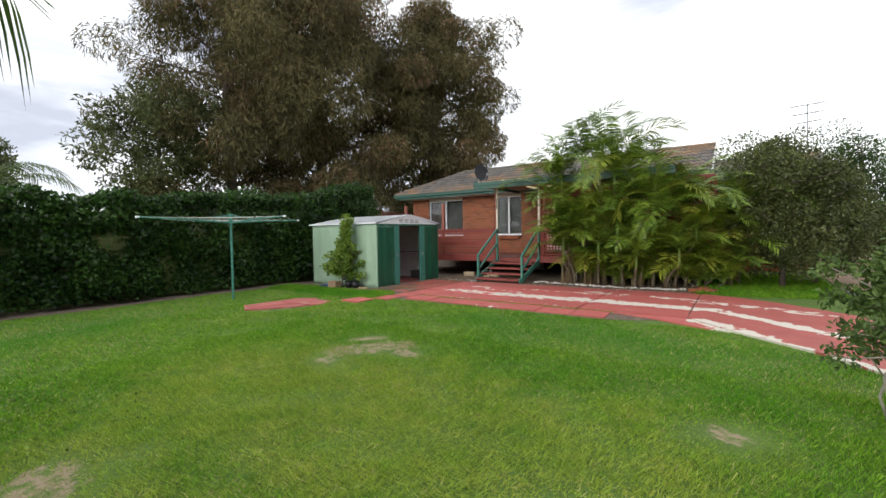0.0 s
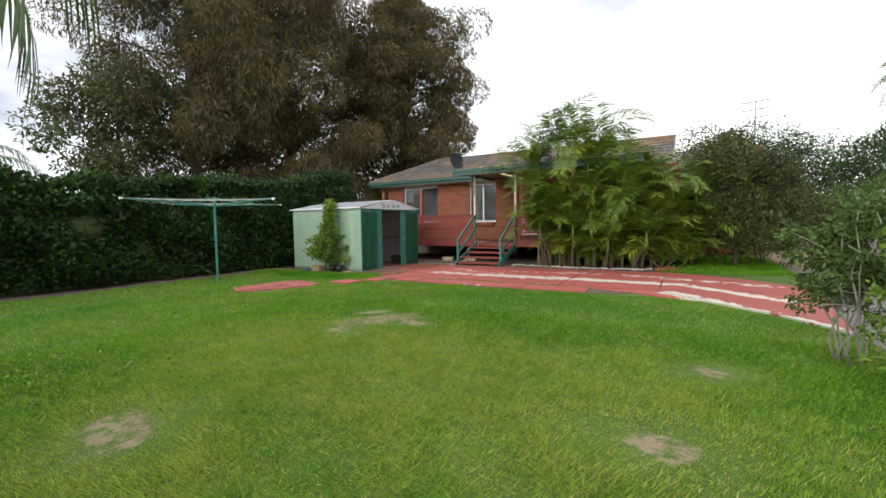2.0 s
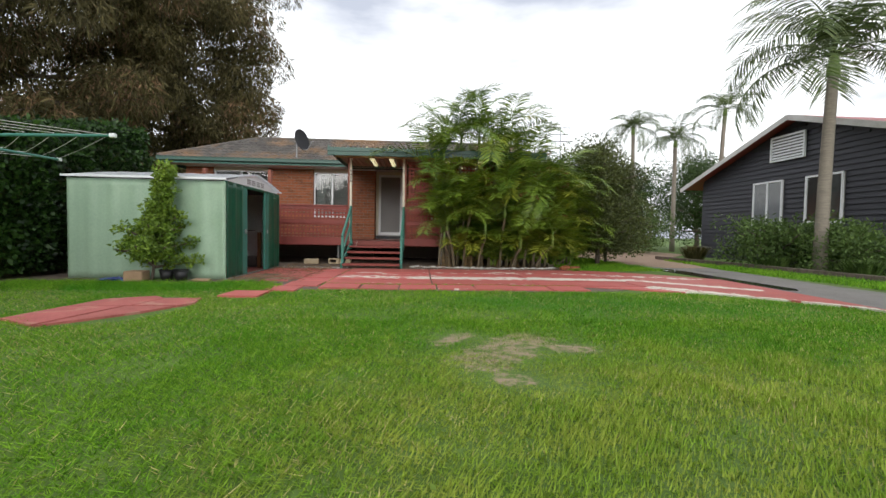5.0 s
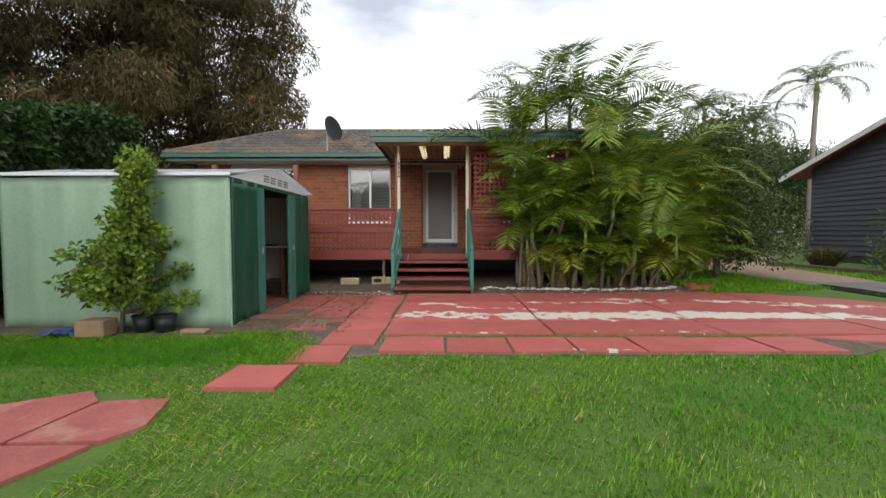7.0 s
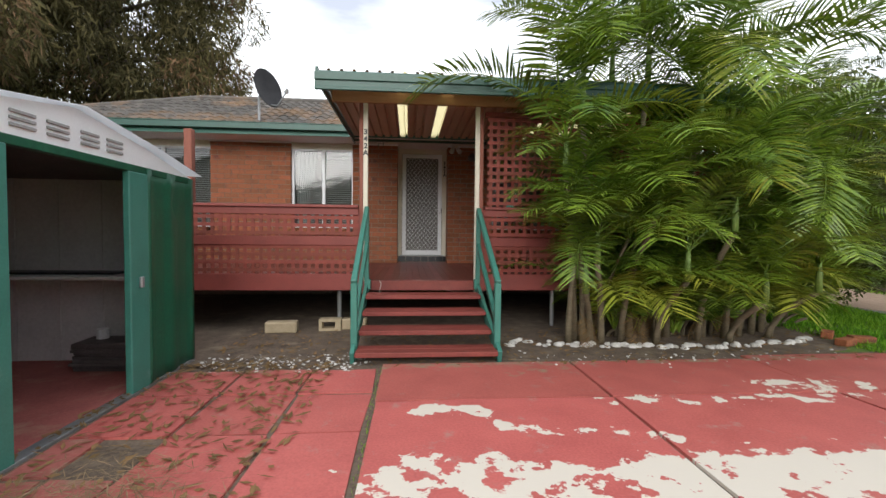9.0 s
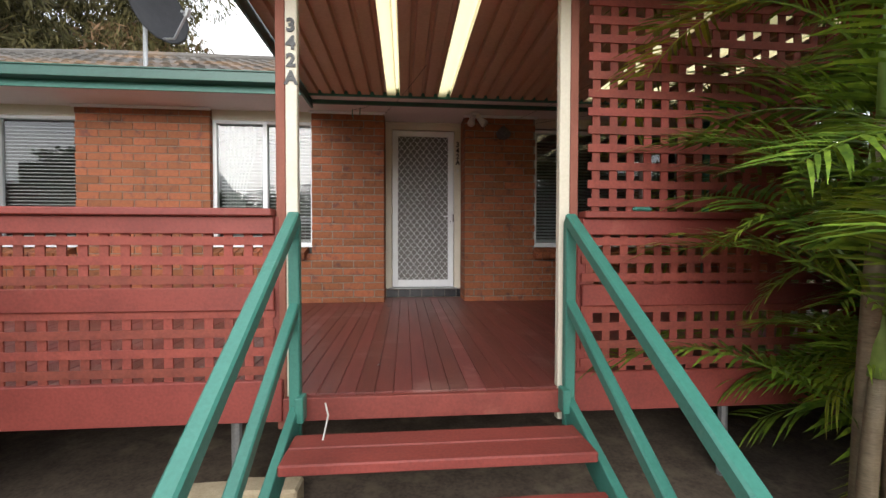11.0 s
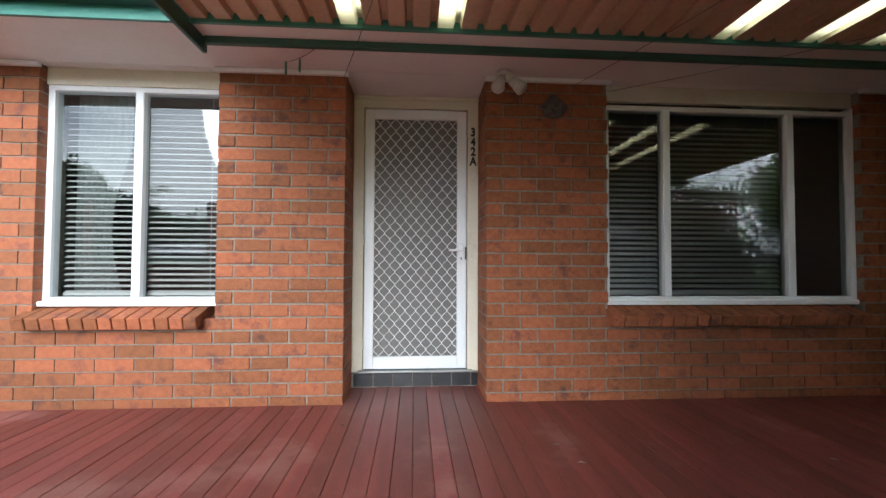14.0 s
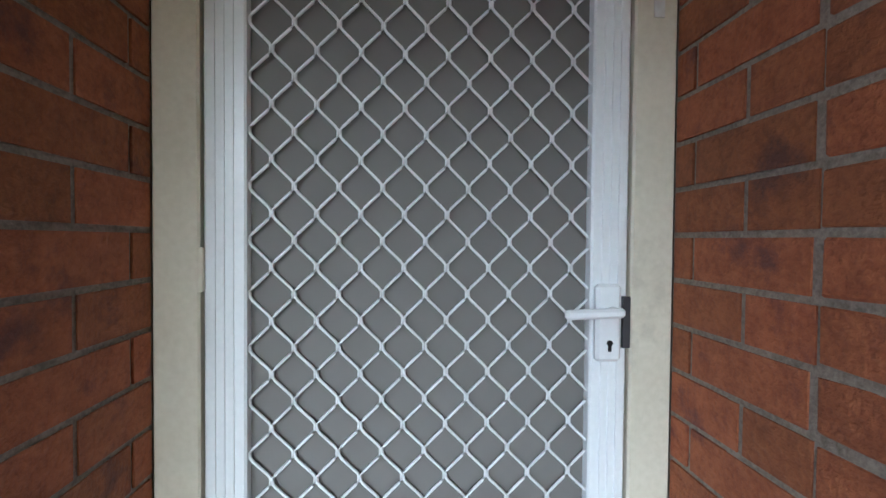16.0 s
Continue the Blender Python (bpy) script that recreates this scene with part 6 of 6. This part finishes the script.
# ---------------------------------------------------------------- stones, litter
ST = []
for k in range(4):
    bm = bmesh.new()
    bmesh.ops.create_icosphere(bm, subdivisions=2, radius=0.05)
    for v in bm.verts:
        v.co *= 1 + 0.35 * noise.noise(v.co * 18 + Vector((k * 7, 0, 0)))
        v.co.z *= 0.65
    ST.append(data("white_stone", bm, "stone"))
for k in range(64):
    x = 0.78 + 3.6 * (k / 64) ** 1.05
    y = -3.92 + 0.1 * math.sin(x * 1.4) + rs.uniform(-0.07, 0.07) + (0.22 * rs.random() if k < 14 else 0) + 0.12 * max(0, x - 2.5)
    s = rs.uniform(0.55, 1.15)
    ob = tagged(new("white_stone", ST[k % 4]), "rough white edging stone along the palm bed", "stone", "edging stones")
    ob.matrix_basis = pose(x, y, 0.02, 0, 0, rs.uniform(0, 360)) @ Matrix.Diagonal((s, s, s, 1))
for x, y, a in ((4.55, -3.95, 20), (4.85, -3.85, -15), (4.7, -3.6, 40)):
    solid("loose_brick", box(-0.115, 0.115, -0.055, 0.055, 0, 0.076, bevel=0.006, m=pose(x, y, 0.012, 0, 0, a)), "brick", "loose orange brick at the bed corner", "brick", group="loose bricks")
lit, chips = [], []
for k in range(1700):
    x, y = (rs.uniform(-2.1, 4.6), rs.uniform(-4.5, -3.1)) if k % 2 else (rs.uniform(-2.3, -0.9), -4.4 - 2.8 * rs.random() ** 1.5)
    a = rs.uniform(0, 6.28)
    l, w = rs.uniform(0.02, 0.06), rs.uniform(0.006, 0.016)
    z = 0.03 + rs.random() * 0.01
    d, s = np.array([math.cos(a), math.sin(a), 0.15]), np.array([-math.sin(a), math.cos(a), 0.2])
    c = np.array([x, y, z])
    lit.append([c - d * l, c - s * w, c + d * l, c + s * w])
quad_mesh("leaf_litter", np.array(lit), "frond_dry", None, "brown leaf litter on the garden bed", "stuff")
for k in range(420):
    x, y = rs.uniform(-2.1, -0.6) if k % 3 else rs.uniform(0.7, 4.2), rs.gauss(-4.35, 0.13)
    a, l = rs.uniform(0, 6.28), rs.uniform(0.006, 0.02)
    c, d, s = np.array([x, y, 0.03]), np.array([math.cos(a), math.sin(a), 0.3]), np.array([-math.sin(a), math.cos(a), 0.1])
    chips.append([c - d * l, c - s * l, c + d * l, c + s * l])
straw = []
for k in range(1500):
    x, y = rs.gauss(-1.68, 0.26), rs.gauss(-6.5, 0.26)
    a, l, w = rs.uniform(0, 6.28), rs.uniform(0.03, 0.09), 0.0022
    c, d, s = np.array([x, y, 0.036 + rs.random() * 0.012]), np.array([math.cos(a), math.sin(a), rs.uniform(-0.1, 0.15)]), np.array([-math.sin(a), math.cos(a), 0.1])
    if x > -2.2:
        straw.append([c - d * l, c - s * w, c + d * l, c + s * w])
quad_mesh("straw_litter", np.array(straw), "straw_dry", None, "dry straw and needles blown beside the shed", "stuff")
quad_mesh("stone_chips", np.array(chips), "stone", None, "small white stone chips on dirt and paving", "stuff")
for k in range(9):
    x, y = rs.uniform(-2.2, 2.6), rs.uniform(-2.6, -0.3)
    bm = bmesh.new()
    a = rs.uniform(0, 6.28)
    v = [bm.verts.new((x + 0.022 * math.cos(a + b) * r, y + 0.022 * math.sin(a + b) * r, DECK + 0.004 + q)) for b, r, q in ((0, 1, 0), (1.5, 0.4, 0.006), (3.1, 1, 0), (4.7, 0.4, 0.005))]
    bm.faces.new(v)
    bmesh.ops.solidify(bm, geom=bm.faces[:], thickness=0.001)
    solid("fallen_leaf", bm, "curtain", "small pale fallen leaf on the deck", "leaf", group="fallen leaves")

# ---------------------------------------------------------------- grass


def lawn_ok(x, y):
    """Where grass grows: off paving, drives, beds and buildings."""
    ok = (y < -7.93 + 0.03 * np.sin(x * 7)) | (x > 4.6)
    ok &= ~((x > -1.2) & (x < -0.7) & (y > -8.18)) & ~((x > -1.52) & (x < -0.98) & (y > -8.74) & (y < -8.2))
    ok |= (x > -2.1) & (x < -1.08) & (y > -8.2) & (y < -7.1) & (x + y < -8.55)
    ok |= (x < -2.0) & (y < -7.3) & (x > -5.1)
    ok &= ~(((x + 2.1) / 0.62) ** 2 + ((y + 9.55) / 0.82) ** 2 < 1)
    ok &= x > -5.05 + 0.15 * np.sin(y * 2)
    edge = np.interp(y, [-20, -12, -9.5, -8.7, -7.95, -7.24], [6.8, 6.75, 6.62, 6.1, 5.3, 4.7])
    ok &= (x < edge) | ((x > 4.6) & (y > -4.45 + 0.25 * (x - 4.7)) & (y < 1) & (x < 7.15)) | ((x > 9.1 + 0.15 * (y + 3)) & (y < 0.5) & (x < 10.4))
    return ok


def blades(n, x0, x1, y0, y1, h, w, rng, keep=None):
    x, y = rng.uniform(x0, x1, n), rng.uniform(y0, y1, n)
    k = lawn_ok(x, y)
    if keep is not None:
        k &= keep(x, y)
    x, y = x[k], y[k]
    n = len(x)
    bare = np.zeros(n)
    for ax, ay, bx_, by_, r in BARE[:7]:
        bare = np.maximum(bare, np.clip(1.3 - np.hypot(x - (ax + bx_) / 2, (y - (ay + by_) / 2) * 1.3) / (r + 0.2), 0, 1))
    a = rng.uniform(0, 2 * np.pi, n)
    tuft = 0.5 * np.sin(x * 5.3 + 2.1 * np.sin(y * 3.7)) + 0.5 * np.sin(y * 6.1 + 1.7 * np.sin(x * 4.3)) + 0.35 * np.sin(x * 17 + y * 13 + 3 * np.sin(y * 9))
    hh = h * rng.uniform(0.45, 1.25, n) * (1 - 0.7 * bare) * (1 + 0.32 * tuft)
    lean = hh * rng.uniform(0.3, 1.9, n)
    base = np.stack([x, y, np.full(n, -0.004)], 1)
    s = np.stack([np.cos(a), np.sin(a), np.zeros(n)], 1) * w
    tip = base + np.stack([np.sin(a * 3.1) * lean, np.cos(a * 2.7) * lean, hh], 1)
    return np.stack([base - s, base + s, tip], 1)


gr = [blades(230000, -0.5, 6.6, -16.2, -10.0, 0.032, 0.0038, RNG),
      blades(380000, -5.0, 6.8, -16.5, -7.9, 0.037, 0.004, RNG, lambda x, y: RNG.uniform(0, 1, len(x)) < np.where(x > -3, 1, 0.55)),
      blades(14000, -5.2, -1.0, -8.2, -7.1, 0.07, 0.005, RNG),
      blades(30000, 4.5, 7.2, -4.5, 1.0, 0.07, 0.006, RNG),
      blades(14000, 9.0, 10.5, -9, 0.5, 0.08, 0.008, RNG)]
tri_mesh("grass", np.concatenate(gr), "grass", None, None, "short green lawn grass with worn dry patches", "stuff")
dry = blades(120000, -5.0, 6.8, -16.5, -7.9, 0.034, 0.004, RNG, lambda x, y: np.sin(x * 1.9 + np.sin(y * 1.3) * 1.5) * np.cos(y * 1.6 + x) + RNG.normal(0, 0.6, len(x)) > 0.25)
tri_mesh("dry_grass", dry, "straw", None, None, "scattered dry yellow grass blades in the lawn", "stuff")
tx, ty = RNG.uniform(-0.5, 3.6, 2600), RNG.normal(-7.3, 0.03, 2600)
jx, jy = RNG.normal(-0.5, 0.012, 260), RNG.uniform(-7.6, -4.5, 260)
tx, ty = np.concatenate([tx, jx]), np.concatenate([ty, jy])
a = RNG.uniform(0, 6.28, len(tx))
b0 = np.stack([tx, ty, np.full(len(tx), 0.0)], 1)
s = np.stack([np.cos(a), np.sin(a), 0 * a], 1) * 0.003
tp = b0 + np.stack([np.cos(a * 2) * 0.02, np.sin(a * 3) * 0.02, RNG.uniform(0.02, 0.045, len(a))], 1)
tri_mesh("joint_grass", np.stack([b0 - s, b0 + s, tp], 1), "grass", None, None, "thin grass growing in paving joints", "stuff")
wx, wy = RNG.normal(0.5, 0.6, 1500), RNG.normal(-14.3, 0.45, 1500)
quad_mesh("clover_patch", leaf_quads(RNG, np.stack([wx, wy, RNG.uniform(0.02, 0.06, 1500)], 1), 0.035, 0.012, -0.3), "leaf_bright", None, "low leafy weeds in the lawn", "stuff")

# ---------------------------------------------------------------- bricks
BX, BZ = BL - 0.011, CO - 0.011


def brick_mesh(w):
    """A brick with slightly worn, uneven edges."""
    bm = box(0, w, 0, 0.09, 0, BZ, bevel=0.0045)
    for v in bm.verts:
        v.co += Vector((rs.gauss(0, 0.0009), rs.gauss(0, 0.0006), rs.gauss(0, 0.0011)))
    return data("brick", bm, "brick")


CUTS = {}
rest = []


def course_spans(z):
    """The runs of brickwork in the course at height z."""
    if z < 1.19:
        return [(-6.5, -0.4875), (0.4875, 4.35)]
    return [(-6.5, -5.65), (-3.93, -2.48), (-1.335, -0.4875), (0.4875, 1.36), (3.3, 4.35)]


zt = TOP - 0.012
r = 0
near = 0
while zt - CO > DECK - 0.1:
    z0 = zt - BZ
    for a, b in course_spans(z0 + 0.04):
        anchor = -0.4765 if b <= 0 else 0.4875
        off = 0.0 if r % 2 else BL / 2
        k0 = math.floor((a - anchor - off) / BL) - 1
        for k in range(k0, k0 + int((b - a) / BL) + 4):
            x0, x1 = anchor + off + k * BL, anchor + off + k * BL + BX
            x0, x1 = max(x0, a), min(x1, b)
            if x1 - x0 < 0.03:
                continue
            w = round(x1 - x0, 3)
            if -1.6 < x0 < 1.5 and near < 300:
                if w not in CUTS:
                    CUTS[w] = [brick_mesh(w) for _ in range(7 if w > 0.2 else 2)]
                piece("brick", rs.choice(CUTS[w]), wall, Matrix.Translation((x0, rs.uniform(-0.003, 0.002), z0 + rs.uniform(-0.001, 0.001))))
                near += 1
            else:
                rest.append((x0, x1, 0.0, 0.09, z0, z0 + BZ))
    for s in (-1, 1):
        for y0, y1 in (((0.0915, 0.205), (0.216, 0.383)) if r % 2 else ((0.10, 0.325), (0.336, 0.383))):
            x = s * 0.4875
            rest.append((min(x, x + s * 0.09), max(x, x + s * 0.09), y0, y1, z0, z0 + BZ))
    y = -1.0 + (0 if r % 2 else -0.12)
    while y < -0.02:
        rest.append((3.772, 3.80, max(y, -1.0), min(y + BX, -0.006), z0, z0 + BZ))
        y += BL
    rest.append((3.775, 3.885, -1.008, -0.99, z0, z0 + BZ)), rest.append((3.896, 4.002, -1.008, -0.99, z0, z0 + BZ))
    zt -= CO
    r += 1
q = np.array(rest)
corner = np.array([[0, 2, 4], [1, 2, 4], [1, 3, 4], [0, 3, 4], [0, 2, 5], [1, 2, 5], [1, 3, 5], [0, 3, 5]])
vv = q[:, corner].reshape(-1, 3)
ff = np.array([[0, 1, 5, 4], [1, 2, 6, 5], [2, 3, 7, 6], [3, 0, 4, 7], [4, 5, 6, 7], [0, 3, 2, 1]])
faces = (np.arange(len(q))[:, None, None] * 8 + ff[None]).reshape(-1, 4)
me = bpy.data.meshes.new("brickwork")
me.from_pydata(vv.tolist(), [], faces.tolist())
me.materials.append(M["brick_far"])
tagged(hang(new("brickwork", me), wall), "further orange-red bricks of the wall", kind="stuff")
